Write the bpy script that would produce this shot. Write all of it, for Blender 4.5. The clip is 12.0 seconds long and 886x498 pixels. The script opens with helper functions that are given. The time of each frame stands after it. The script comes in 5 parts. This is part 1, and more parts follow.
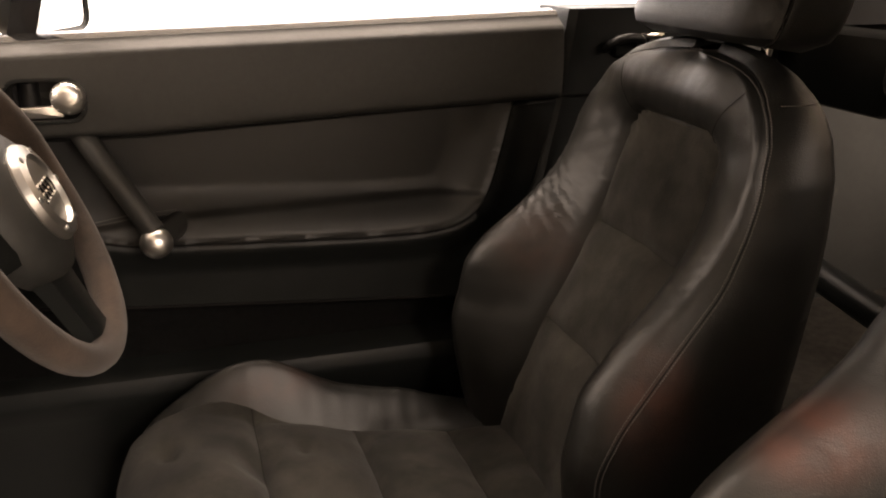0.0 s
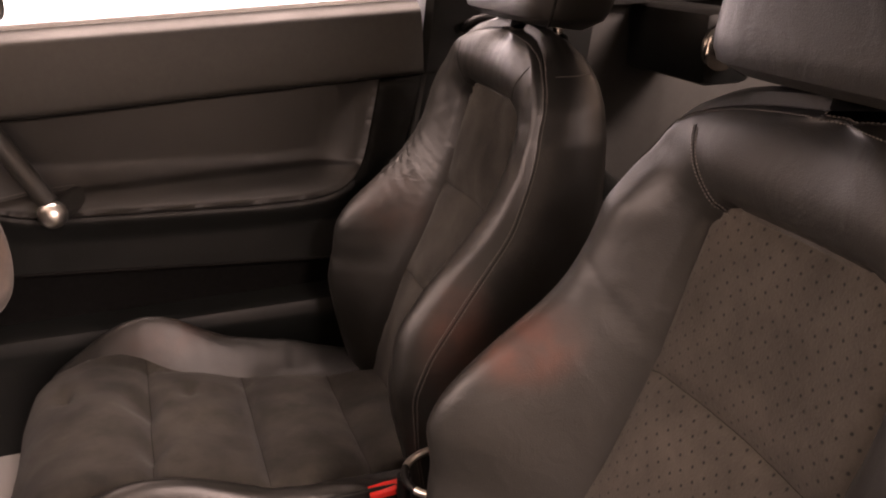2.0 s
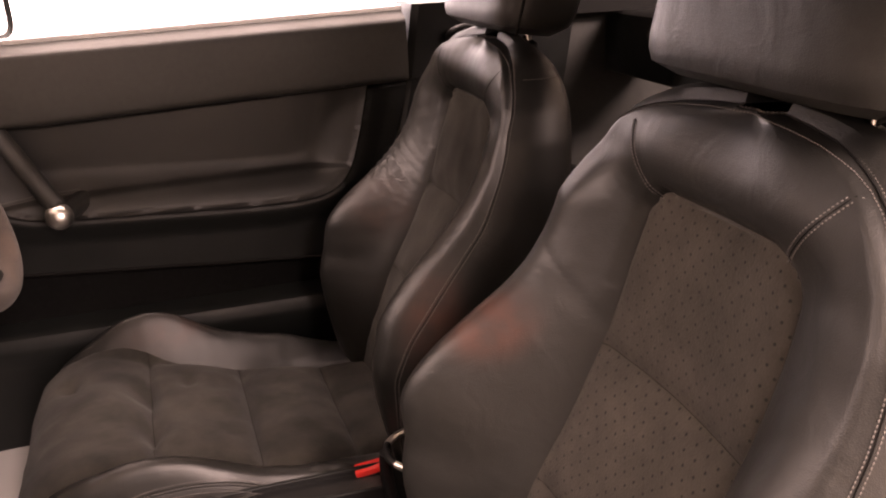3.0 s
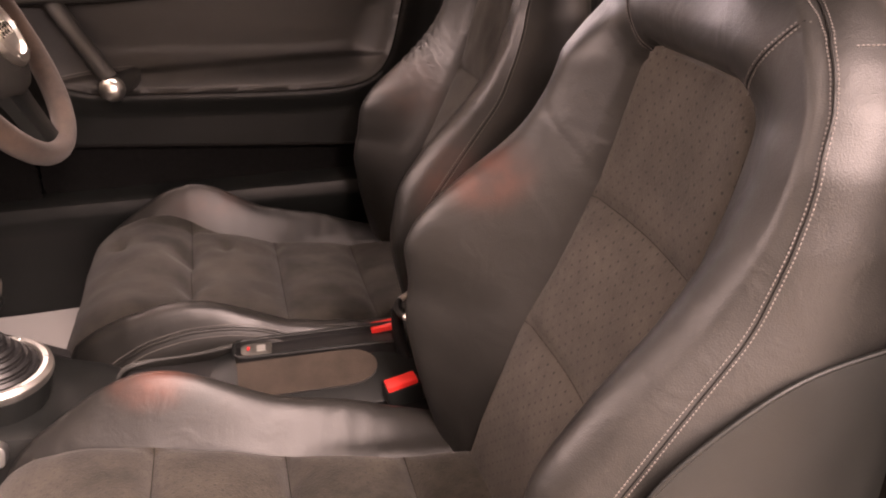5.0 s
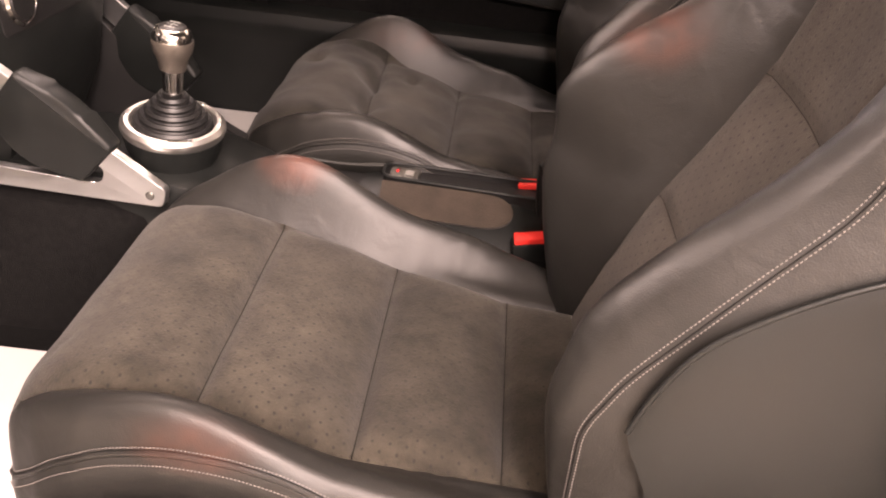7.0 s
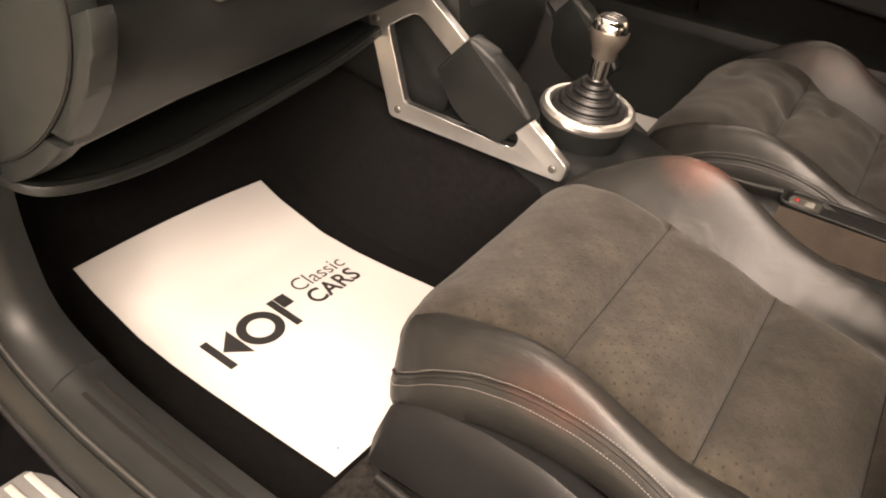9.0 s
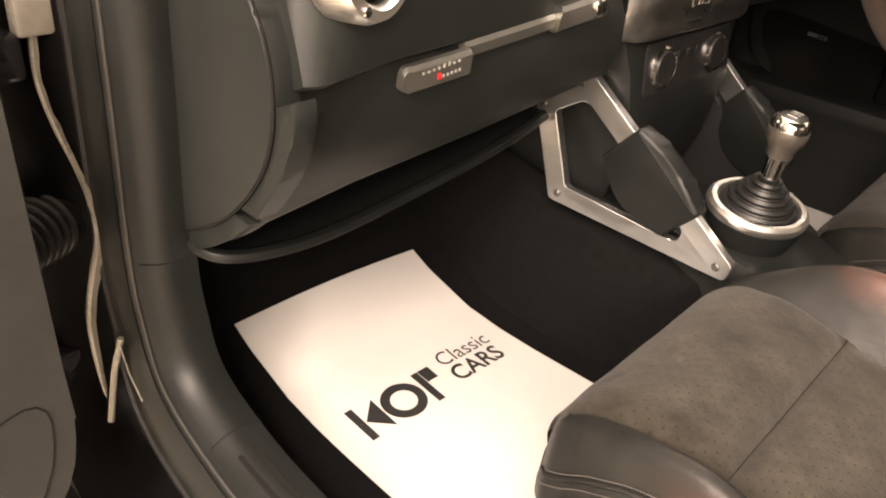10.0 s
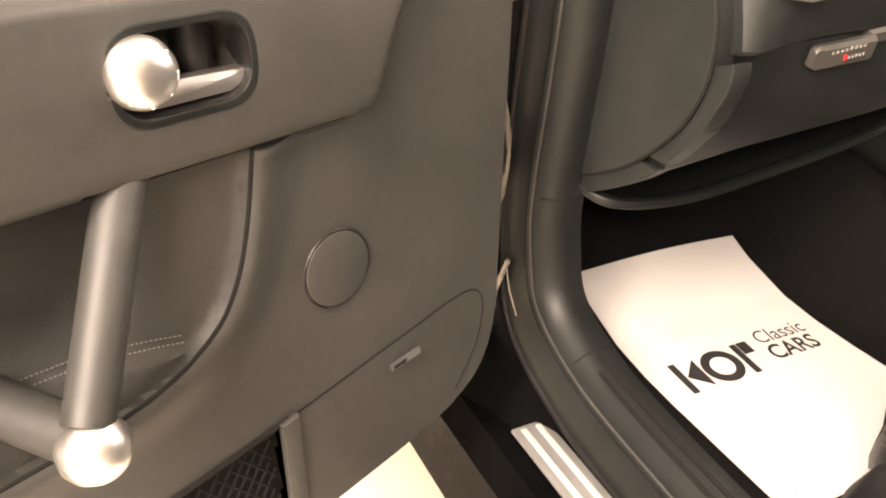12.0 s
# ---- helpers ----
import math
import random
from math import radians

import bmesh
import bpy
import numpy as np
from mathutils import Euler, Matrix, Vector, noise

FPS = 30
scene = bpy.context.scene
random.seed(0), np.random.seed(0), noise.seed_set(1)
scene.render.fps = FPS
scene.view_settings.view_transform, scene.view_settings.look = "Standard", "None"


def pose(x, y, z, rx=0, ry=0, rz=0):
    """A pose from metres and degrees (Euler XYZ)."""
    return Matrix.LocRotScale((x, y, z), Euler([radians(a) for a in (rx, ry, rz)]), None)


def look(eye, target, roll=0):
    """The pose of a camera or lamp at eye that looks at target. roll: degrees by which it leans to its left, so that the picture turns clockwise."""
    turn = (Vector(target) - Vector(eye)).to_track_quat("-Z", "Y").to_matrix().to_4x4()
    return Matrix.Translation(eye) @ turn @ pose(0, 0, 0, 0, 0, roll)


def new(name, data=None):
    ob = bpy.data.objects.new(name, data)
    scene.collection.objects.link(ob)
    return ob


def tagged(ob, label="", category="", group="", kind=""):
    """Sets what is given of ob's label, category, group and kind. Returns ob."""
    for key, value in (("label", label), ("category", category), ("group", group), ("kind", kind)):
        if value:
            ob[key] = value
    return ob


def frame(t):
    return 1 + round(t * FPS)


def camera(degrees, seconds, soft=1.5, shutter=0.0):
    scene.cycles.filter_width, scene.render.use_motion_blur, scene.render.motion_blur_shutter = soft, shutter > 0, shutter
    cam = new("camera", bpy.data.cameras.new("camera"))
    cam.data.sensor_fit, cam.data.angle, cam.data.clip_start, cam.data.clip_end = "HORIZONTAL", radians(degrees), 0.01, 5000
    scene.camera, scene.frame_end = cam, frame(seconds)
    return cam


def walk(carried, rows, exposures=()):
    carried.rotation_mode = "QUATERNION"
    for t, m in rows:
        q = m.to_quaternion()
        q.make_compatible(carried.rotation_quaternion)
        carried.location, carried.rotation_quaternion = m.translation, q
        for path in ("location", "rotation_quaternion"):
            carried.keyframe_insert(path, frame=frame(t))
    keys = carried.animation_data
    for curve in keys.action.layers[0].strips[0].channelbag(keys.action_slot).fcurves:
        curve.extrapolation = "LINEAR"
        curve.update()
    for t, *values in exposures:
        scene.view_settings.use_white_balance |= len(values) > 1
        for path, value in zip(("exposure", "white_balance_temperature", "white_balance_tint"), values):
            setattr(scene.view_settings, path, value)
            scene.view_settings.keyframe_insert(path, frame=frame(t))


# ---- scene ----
cam = camera(57.6, 12.0, soft=2.0)
PATH = [
    (0, 0.0000, 0.0000, 1.0000, 70.001, -0.001, -15.999),
    (0.5, 0.0285, -0.0204, 1.0017, 69.309, 0.607, -17.285),
    (1, 0.0605, -0.0604, 1.0049, 68.178, 1.508, -17.846),
    (1.5, 0.1014, -0.1225, 1.0148, 67.808, 1.403, -17.610),
    (2, 0.1328, -0.1756, 1.0193, 68.457, 1.346, -17.277),
    (2.5, 0.1397, -0.2163, 1.0193, 69.154, 1.747, -17.361),
    (2.7, 0.1466, -0.2309, 1.0228, 69.247, 1.908, -17.021),
    (3.5, 0.1446, -0.2860, 1.0170, 68.995, 2.309, -17.187),
    (4.3, 0.1472, -0.3314, 0.9967, 67.366, 2.332, -16.122),
    (4.5, 0.1558, -0.3388, 0.9878, 66.770, 2.304, -15.165),
    (5, 0.1799, -0.3434, 0.9670, 64.683, 1.365, -11.931),
    (5.5, 0.1970, -0.3519, 0.9493, 62.567, 0.393, -7.786),
    (6, 0.2127, -0.3600, 0.9381, 60.832, -0.956, -2.946),
    (6.5, 0.2366, -0.3643, 0.9187, 59.420, -2.877, 2.411),
    (6.7, 0.2478, -0.3679, 0.9119, 58.805, -3.656, 4.556),
    (7.5, 0.2626, -0.3881, 0.8830, 56.130, -5.780, 14.760),
    (8.3, 0.2474, -0.4081, 0.8754, 54.898, -5.727, 26.398),
    (8.5, 0.2435, -0.4116, 0.8794, 54.994, -5.413, 29.271),
    (9, 0.2237, -0.4230, 0.8892, 56.344, -4.635, 35.835),
    (9.5, 0.2004, -0.4241, 0.9001, 57.778, -4.145, 40.982),
    (10, 0.1797, -0.4303, 0.9123, 59.470, -4.095, 45.832),
    (10.5, 0.1671, -0.4439, 0.9151, 60.564, -4.251, 50.320),
    (11, 0.1667, -0.4867, 0.9057, 60.560, -4.197, 56.228),
    (11.5, 0.1726, -0.5554, 0.8991, 59.763, -3.577, 61.103),
    (12, 0.2040, -0.6395, 0.9037, 59.270, -2.976, 63.537),
]
EXPOSURES = [(0.0, 0.60, 6850, 18), (1.0, 0.62, 6880, 24), (1.5, 0.86, 6900, 30), (2.5, 1.04, 7000, 37), (4.5, 1.02, 6950, 38), (5.0, 1.42, 6850, 37), (5.5, 1.58, 6780, 36), (6.7, 1.54, 6700, 33), (8.3, 1.38, 6880, 22), (9.5, 1.24, 6860, 18), (10.5, 1.14, 6780, 18), (12.0, 1.40, 6800, 18)]
walk(cam, [(t, pose(*place)) for t, *place in PATH], EXPOSURES)

# ---- world, lamps ----
world = bpy.data.worlds.new("showroom_air")
scene.world = world
world.use_nodes = True
bg = world.node_tree.nodes["Background"]
bg.inputs["Color"].default_value = (1.0, 0.86, 0.72, 1)
bg.inputs["Strength"].default_value = 0.03


def area_lamp(name, x, y, z, sx, sy, watts, colour=(1.0, 0.865, 0.72), target=None):
    data = bpy.data.lights.new(name, "AREA")
    data.shape, data.size, data.size_y, data.energy, data.color = "RECTANGLE", sx, sy, watts, colour
    ob = new(name, data)
    ob.matrix_world = look((x, y, z), target if target else (x, y, 0))
    return ob


# ---- materials ----
def mat(name, colour, rough=0.5, metal=0.0, bump=0.0, bump_scale=200.0, var=0.0, var_scale=12.0, sheen=0.0, coat=0.0,
        rough_var=0.0, spec=0.5, grain="NOISE", fine=0.0, fine_scale=70.0, crease=0.0, crease_scale=26.0):
    m = bpy.data.materials.new(name)
    m.use_nodes = True
    nt = m.node_tree
    b = nt.nodes["Principled BSDF"]
    b.inputs["Base Color"].default_value = (*colour, 1)
    b.inputs["Roughness"].default_value = rough
    b.inputs["Metallic"].default_value = metal
    b.inputs["Specular IOR Level"].default_value = spec
    b.inputs["Sheen Weight"].default_value = sheen
    b.inputs["Sheen Roughness"].default_value = 0.6
    b.inputs["Coat Weight"].default_value = coat
    tc = nt.nodes.new("ShaderNodeTexCoord")
    if var or rough_var:
        n1 = nt.nodes.new("ShaderNodeTexNoise")
        n1.inputs["Scale"].default_value, n1.inputs["Detail"].default_value = var_scale, 8.0
        n1.inputs["Roughness"].default_value = 0.65
        nt.links.new(tc.outputs["Object"], n1.inputs["Vector"])
    if var:
        ramp = nt.nodes.new("ShaderNodeMapRange")
        ramp.inputs["From Min"].default_value, ramp.inputs["From Max"].default_value = 0.3, 0.7
        ramp.inputs["To Min"].default_value, ramp.inputs["To Max"].default_value = 1 - var, 1 + var
        nt.links.new(n1.outputs["Fac"], ramp.inputs["Value"])
        mul = nt.nodes.new("ShaderNodeMix")
        mul.data_type, mul.blend_type = "RGBA", "MULTIPLY"
        mul.inputs["Factor"].default_value = 1.0
        mul.inputs["A"].default_value = (*colour, 1)
        nt.links.new(ramp.outputs["Result"], mul.inputs["B"])
        last = mul.outputs["Result"]
        if fine:
            n3, r3, m3 = nt.nodes.new("ShaderNodeTexNoise"), nt.nodes.new("ShaderNodeMapRange"), nt.nodes.new("ShaderNodeMix")
            n3.inputs["Scale"].default_value, n3.inputs["Detail"].default_value, n3.inputs["Roughness"].default_value = fine_scale, 5.0, 0.7
            r3.inputs["From Min"].default_value, r3.inputs["From Max"].default_value = 0.32, 0.68
            r3.inputs["To Min"].default_value, r3.inputs["To Max"].default_value = 1 - fine, 1 + fine
            m3.data_type, m3.blend_type = "RGBA", "MULTIPLY"
            m3.inputs["Factor"].default_value = 1.0
            nt.links.new(tc.outputs["Object"], n3.inputs["Vector"])
            nt.links.new(n3.outputs["Fac"], r3.inputs["Value"])
            nt.links.new(last, m3.inputs["A"])
            nt.links.new(r3.outputs["Result"], m3.inputs["B"])
            last = m3.outputs["Result"]
        nt.links.new(last, b.inputs["Base Color"])
    if rough_var:
        rr = nt.nodes.new("ShaderNodeMapRange")
        rr.inputs["From Min"].default_value, rr.inputs["From Max"].default_value = 0.3, 0.7
        rr.inputs["To Min"].default_value, rr.inputs["To Max"].default_value = max(0.02, rough - rough_var), rough + rough_var
        nt.links.new(n1.outputs["Fac"], rr.inputs["Value"])
        nt.links.new(rr.outputs["Result"], b.inputs["Roughness"])
    if bump:
        bp = nt.nodes.new("ShaderNodeBump")
        bp.inputs["Strength"].default_value, bp.inputs["Distance"].default_value = bump, 0.002
        if grain == "VORONOI":
            n2 = nt.nodes.new("ShaderNodeTexVoronoi")
            n2.inputs["Scale"].default_value = bump_scale
            nt.links.new(tc.outputs["Object"], n2.inputs["Vector"])
            nt.links.new(n2.outputs["Distance"], bp.inputs["Height"])
        else:
            n2 = nt.nodes.new("ShaderNodeTexNoise")
            n2.inputs["Scale"].default_value, n2.inputs["Detail"].default_value = bump_scale, 4.0
            nt.links.new(tc.outputs["Object"], n2.inputs["Vector"])
            nt.links.new(n2.outputs["Fac"], bp.inputs["Height"])
        nt.links.new(bp.outputs["Normal"], b.inputs["Normal"])
        if crease:
            n4, b4 = nt.nodes.new("ShaderNodeTexNoise"), nt.nodes.new("ShaderNodeBump")
            n4.inputs["Scale"].default_value, n4.inputs["Detail"].default_value, n4.inputs["Distortion"].default_value = crease_scale, 2.5, 1.2
            b4.inputs["Strength"].default_value, b4.inputs["Distance"].default_value = crease, 0.006
            nt.links.new(tc.outputs["Object"], n4.inputs["Vector"])
            nt.links.new(n4.outputs["Fac"], b4.inputs["Height"])
            nt.links.new(b4.outputs["Normal"], bp.inputs["Normal"])
    return m


LEATHER = mat("black_leather", (0.0122, 0.0121, 0.0110), 0.47, bump=0.10, bump_scale=900, var=0.22, var_scale=7, rough_var=0.07, grain="VORONOI", spec=0.42, crease=0.16, crease_scale=24)
WORN_LEATHER = mat("worn_black_leather", (0.0100, 0.0099, 0.0088), 0.43, bump=0.14, bump_scale=800, var=0.25, var_scale=10, rough_var=0.08, grain="VORONOI", spec=0.42, crease=0.10, crease_scale=22)
DASH = mat("dashboard_charcoal", (0.0102, 0.0119, 0.0112), 0.44, bump=0.12, bump_scale=1200, var=0.18, var_scale=8, rough_var=0.08, spec=0.30)
SUEDE = mat("charcoal_suede", (0.0160, 0.0146, 0.0116), 0.95, bump=0.35, bump_scale=600, var=0.75, var_scale=9, sheen=0.05, spec=0.2, fine=0.28, fine_scale=34, crease=0.22, crease_scale=16)
# Colour of the tubes that stand in for shade in the panel seams' valleys.
SEAM = mat("dark_seam_shade", (0.0085, 0.0078, 0.0066), 0.9, spec=0.1, var=0.2, var_scale=200)


def perforate(m, axes, small, large, hole):
    """Rows of small punched holes over a suede material."""
    nt = m.node_tree
    b = nt.nodes["Principled BSDF"]
    tc, sep, comb = nt.nodes.new("ShaderNodeTexCoord"), nt.nodes.new("ShaderNodeSeparateXYZ"), nt.nodes.new("ShaderNodeCombineXYZ")
    nt.links.new(tc.outputs["Object"], sep.inputs["Vector"])
    nt.links.new(sep.outputs[axes[0]], comb.inputs["X"])
    nt.links.new(sep.outputs[axes[1]], comb.inputs["Y"])
    mp, vo, mr, mix = nt.nodes.new("ShaderNodeMapping"), nt.nodes.new("ShaderNodeTexVoronoi"), nt.nodes.new("ShaderNodeMapRange"), nt.nodes.new("ShaderNodeMix")
    mp.inputs["Rotation"].default_value = (0, 0, radians(45))
    vo.voronoi_dimensions = "2D"
    vo.inputs["Scale"].default_value, vo.inputs["Randomness"].default_value = 1 / 0.0104, 0.06
    nt.links.new(comb.outputs["Vector"], mp.inputs["Vector"])
    nt.links.new(mp.outputs["Vector"], vo.inputs["Vector"])
    mr.inputs["From Min"].default_value, mr.inputs["From Max"].default_value = small, large
    nt.links.new(vo.outputs["Distance"], mr.inputs["Value"])
    mix.data_type = "RGBA"
    mix.inputs["A"].default_value = (hole, hole * 0.88, hole * 0.8, 1)
    old = b.inputs["Base Color"].links[0].from_socket
    nt.links.new(old, mix.inputs["B"])
    nt.links.new(mr.outputs["Result"], mix.inputs["Factor"])
    nt.links.new(mix.outputs["Result"], b.inputs["Base Color"])
    return m


SUEDE_ARGS = dict(colour=(0.0318, 0.0274, 0.0220), rough=0.95, bump=0.5, bump_scale=500, var=0.60, var_scale=9, sheen=0.07, spec=0.2, fine=0.38, fine_scale=30, crease=0.14, crease_scale=14)
DOTS_BACK = perforate(mat("perforated_suede_back", **dict(SUEDE_ARGS, var=0.34, fine=0.20, bump=0.3)), ("Y", "Z"), 0.08, 0.14, 0.0050)
DOTS_CUSHION = perforate(mat("perforated_suede_cushion", **dict(SUEDE_ARGS, colour=(0.0250, 0.0218, 0.0162))), ("X", "Y"), 0.07, 0.16, 0.0120)


def wear(m, spots, colour):
    """Rubbed patches: (x, y, z, reach along x, y, z) from the seat's base, with ragged edges."""
    nt = m.node_tree
    b = nt.nodes["Principled BSDF"]
    tc, ns = nt.nodes.new("ShaderNodeTexCoord"), nt.nodes.new("ShaderNodeTexNoise")
    ns.inputs["Scale"].default_value, ns.inputs["Detail"].default_value = 34.0, 5.0
    nt.links.new(tc.outputs["Object"], ns.inputs["Vector"])
    total = None
    for x, y, z, rx, ry, rz, much in spots:
        sub, div, ln = (nt.nodes.new("ShaderNodeVectorMath") for _ in range(3))
        mr = nt.nodes.new("ShaderNodeMapRange")
        sub.operation, div.operation, ln.operation = "SUBTRACT", "DIVIDE", "LENGTH"
        sub.inputs[1].default_value, div.inputs[1].default_value = (x, y, z), (rx, ry, rz)
        nt.links.new(tc.outputs["Object"], sub.inputs[0])
        nt.links.new(sub.outputs["Vector"], div.inputs[0])
        nt.links.new(div.outputs["Vector"], ln.inputs[0])
        mr.interpolation_type = "SMOOTHSTEP"
        mr.inputs["From Min"].default_value, mr.inputs["From Max"].default_value = 1.0, 0.1
        mr.inputs["To Min"].default_value, mr.inputs["To Max"].default_value = 0.0, much
        nt.links.new(ln.outputs["Value"], mr.inputs["Value"])
        if total is None:
            total = mr.outputs["Result"]
        else:
            top = nt.nodes.new("ShaderNodeMath")
            top.operation = "MAXIMUM"
            nt.links.new(total, top.inputs[0])
            nt.links.new(mr.outputs["Result"], top.inputs[1])
            total = top.outputs["Value"]
    rag, mul, mix = nt.nodes.new("ShaderNodeMapRange"), nt.nodes.new("ShaderNodeMath"), nt.nodes.new("ShaderNodeMix")
    rag.inputs["From Min"].default_value, rag.inputs["From Max"].default_value = 0.35, 0.65
    rag.inputs["To Min"].default_value, rag.inputs["To Max"].default_value = 0.35, 1.0
    nt.links.new(ns.outputs["Fac"], rag.inputs["Value"])
    mul.operation = "MULTIPLY"
    nt.links.new(total, mul.inputs[0])
    nt.links.new(rag.outputs["Result"], mul.inputs[1])
    mix.data_type = "RGBA"
    mix.inputs["B"].default_value = (*colour, 1)
    nt.links.new(mul.outputs["Value"], mix.inputs["Factor"])
    nt.links.new(b.inputs["Base Color"].links[0].from_socket, mix.inputs["A"])
    nt.links.new(mix.outputs["Result"], b.inputs["Base Color"])


wear(LEATHER, ((0.222, 0.157, 0.453, 0.07, 0.05, 0.05, 1.0), (-0.132, 0.176, 0.253, 0.06, 0.035, 0.04, 1.0), (-0.096, -0.203, 0.211, 0.07, 0.03, 0.03, 0.6)), (0.060, 0.022, 0.014))
wear(WORN_LEATHER, ((0.245, 0.135, 0.405, 0.09, 0.07, 0.07, 0.5), (0.225, -0.20, 0.36, 0.06, 0.03, 0.11, 0.8), (-0.11, 0.175, 0.225, 0.10, 0.05, 0.04, 0.5)), (0.050, 0.022, 0.015))
THREAD = mat("grey_thread", (0.105, 0.096, 0.090), 0.75, var=0.2, var_scale=300)
RIM_SUEDE = mat("worn_brown_suede", (0.038, 0.0255, 0.0178), 0.85, bump=0.3, bump_scale=500, var=0.6, var_scale=18, sheen=0.1, spec=0.25, rough_var=0.1)
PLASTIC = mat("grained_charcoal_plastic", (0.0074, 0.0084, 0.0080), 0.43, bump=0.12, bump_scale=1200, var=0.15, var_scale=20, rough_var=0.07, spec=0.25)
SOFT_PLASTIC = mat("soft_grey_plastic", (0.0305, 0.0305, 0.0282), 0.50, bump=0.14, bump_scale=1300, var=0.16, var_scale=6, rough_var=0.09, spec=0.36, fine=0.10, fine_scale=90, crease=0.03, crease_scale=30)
SHIELD = mat("matt_black_plastic", (0.011, 0.011, 0.011), 0.42, bump=0.15, bump_scale=600, var=0.1, var_scale=15, rough_var=0.05, spec=0.22)
RUBBER = mat("black_rubber", (0.010, 0.010, 0.010), 0.42, bump=0.05, bump_scale=300, var=0.2, var_scale=30, spec=0.3)
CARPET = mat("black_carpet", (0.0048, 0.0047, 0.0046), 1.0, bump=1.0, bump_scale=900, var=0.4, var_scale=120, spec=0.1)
GREY_CARPET = mat("dark_grey_carpet", (0.0190, 0.0178, 0.0162), 1.0, bump=1.0, bump_scale=900, var=0.55, var_scale=150, spec=0.1)
REAR_CARPET = mat("grey_boot_carpet", (0.040, 0.037, 0.033), 1.0, bump=1.0, bump_scale=900, var=0.4, var_scale=60, spec=0.1)
TRAY_SUEDE = mat("brown_console_suede", (0.0270, 0.0208, 0.0155), 0.92, bump=0.3, bump_scale=500, var=0.35, var_scale=22, sheen=0.08, spec=0.2)
DARK_KNOB = mat("worn_dark_metal", (0.105, 0.092, 0.078), 0.42, metal=0.6, bump=0.05, bump_scale=700, var=0.2, var_scale=60, rough_var=0.08)
ALUMINIUM = mat("satin_aluminium", (0.56, 0.57, 0.57), 0.33, metal=1.0, bump=0.03, bump_scale=900, var=0.04, var_scale=40, rough_var=0.05)
BAR = mat("satin_bar_metal", (0.115, 0.113, 0.102), 0.48, metal=0.75, bump=0.04, bump_scale=900, var=0.05, var_scale=40, rough_var=0.05)
COVER_METAL = mat("polished_aluminium", (0.40, 0.40, 0.38), 0.30, metal=1.0, bump=0.02, bump_scale=900, var=0.05, var_scale=40, rough_var=0.04)
CHROME = mat("polished_metal", (0.75, 0.73, 0.70), 0.14, metal=1.0, var=0.04, var_scale=60, rough_var=0.04)
KNOB = mat("satin_metal", (0.86, 0.84, 0.80), 0.34, metal=1.0, var=0.03, var_scale=50, rough_var=0.04)
BEIGE = mat("pale_metal_and_glint", (0.20, 0.188, 0.16), 0.3, var=0.2, var_scale=30, rough_var=0.08, coat=0.3)
PAINT = mat("black_car_paint", (0.007, 0.007, 0.008), 0.2, coat=0.3, var=0.1, var_scale=5)
SCUFF = mat("brushed_steel", (0.24, 0.24, 0.235), 0.42, metal=0.5, bump=0.05, bump_scale=900, var=0.08, var_scale=30, rough_var=0.08)
SCUFF_RIB = mat("bright_steel", (0.52, 0.51, 0.49), 0.4, metal=0.35, var=0.06, var_scale=30)
JAMB = mat("black_jamb_paint", (0.0020, 0.0020, 0.0021), 0.30, spec=0.03, var=0.2, var_scale=20, rough_var=0.08)
PAPER = mat("white_paper", (0.450, 0.441, 0.427), 0.7, bump=0.05, bump_scale=60, var=0.02, var_scale=6, crease=0.05, crease_scale=9)
INK = mat("black_ink", (0.02, 0.02, 0.02), 0.35)
RED = mat("red_plastic", (0.75, 0.035, 0.025), 0.35)
RED_INK = mat("red_badge", (0.5, 0.02, 0.02), 0.4)
WHITE_INK = mat("white_badge", (0.19, 0.185, 0.17), 0.4)
NET = mat("black_net", (0.006, 0.0056, 0.0052), 0.9, spec=0.2)
PLASTER = mat("pale_wall_paint", (0.58, 0.545, 0.50), 0.8, bump=0.05, bump_scale=80, var=0.03, var_scale=3)
GLOSS_FLOOR = mat("cream_floor_tile", (0.74, 0.68, 0.58), 0.22, var=0.06, var_scale=4, rough_var=0.06)


# ---- helpers of the scene ----
def thing(name, x, y, z, label, category, group="", kind=""):
    ob = new(name)
    ob.location = (x, y, z)
    ob.empty_display_size = 0.05
    return tagged(ob, label, category, group, kind)


def link_mesh(name, bm, material, smooth=True, angle=40):
    bmesh.ops.recalc_face_normals(bm, faces=bm.faces)
    me = bpy.data.meshes.new(name)
    bm.to_mesh(me)
    bm.free()
    me.materials.append(material)
    if smooth:
        me.shade_smooth()
        me.set_sharp_from_angle(angle=radians(angle))
    return new(name, me)


def part(name, bm, material, parent, label="", smooth=True, angle=40):
    """Links a bmesh, written in world places, as one part under a thing or a part."""
    off, o = Vector(), parent
    while o:
        off += o.location
        o = o.parent
    bmesh.ops.translate(bm, verts=bm.verts, vec=-off)
    ob = link_mesh(name, bm, material, smooth, angle)
    ob.parent = parent
    return tagged(ob, label)


def single(name, bm, material, label, category, kind="", angle=40, group=""):
    """A thing of one mesh, written in world places, with its origin at its base."""
    xs = [v.co for v in bm.verts]
    base = Vector(((min(v.x for v in xs) + max(v.x for v in xs)) / 2, (min(v.y for v in xs) + max(v.y for v in xs)) / 2, min(v.z for v in xs)))
    bmesh.ops.translate(bm, verts=bm.verts, vec=-base)
    ob = link_mesh(name, bm, material, True, angle)
    ob.location = base
    return tagged(ob, label, category, group, kind)


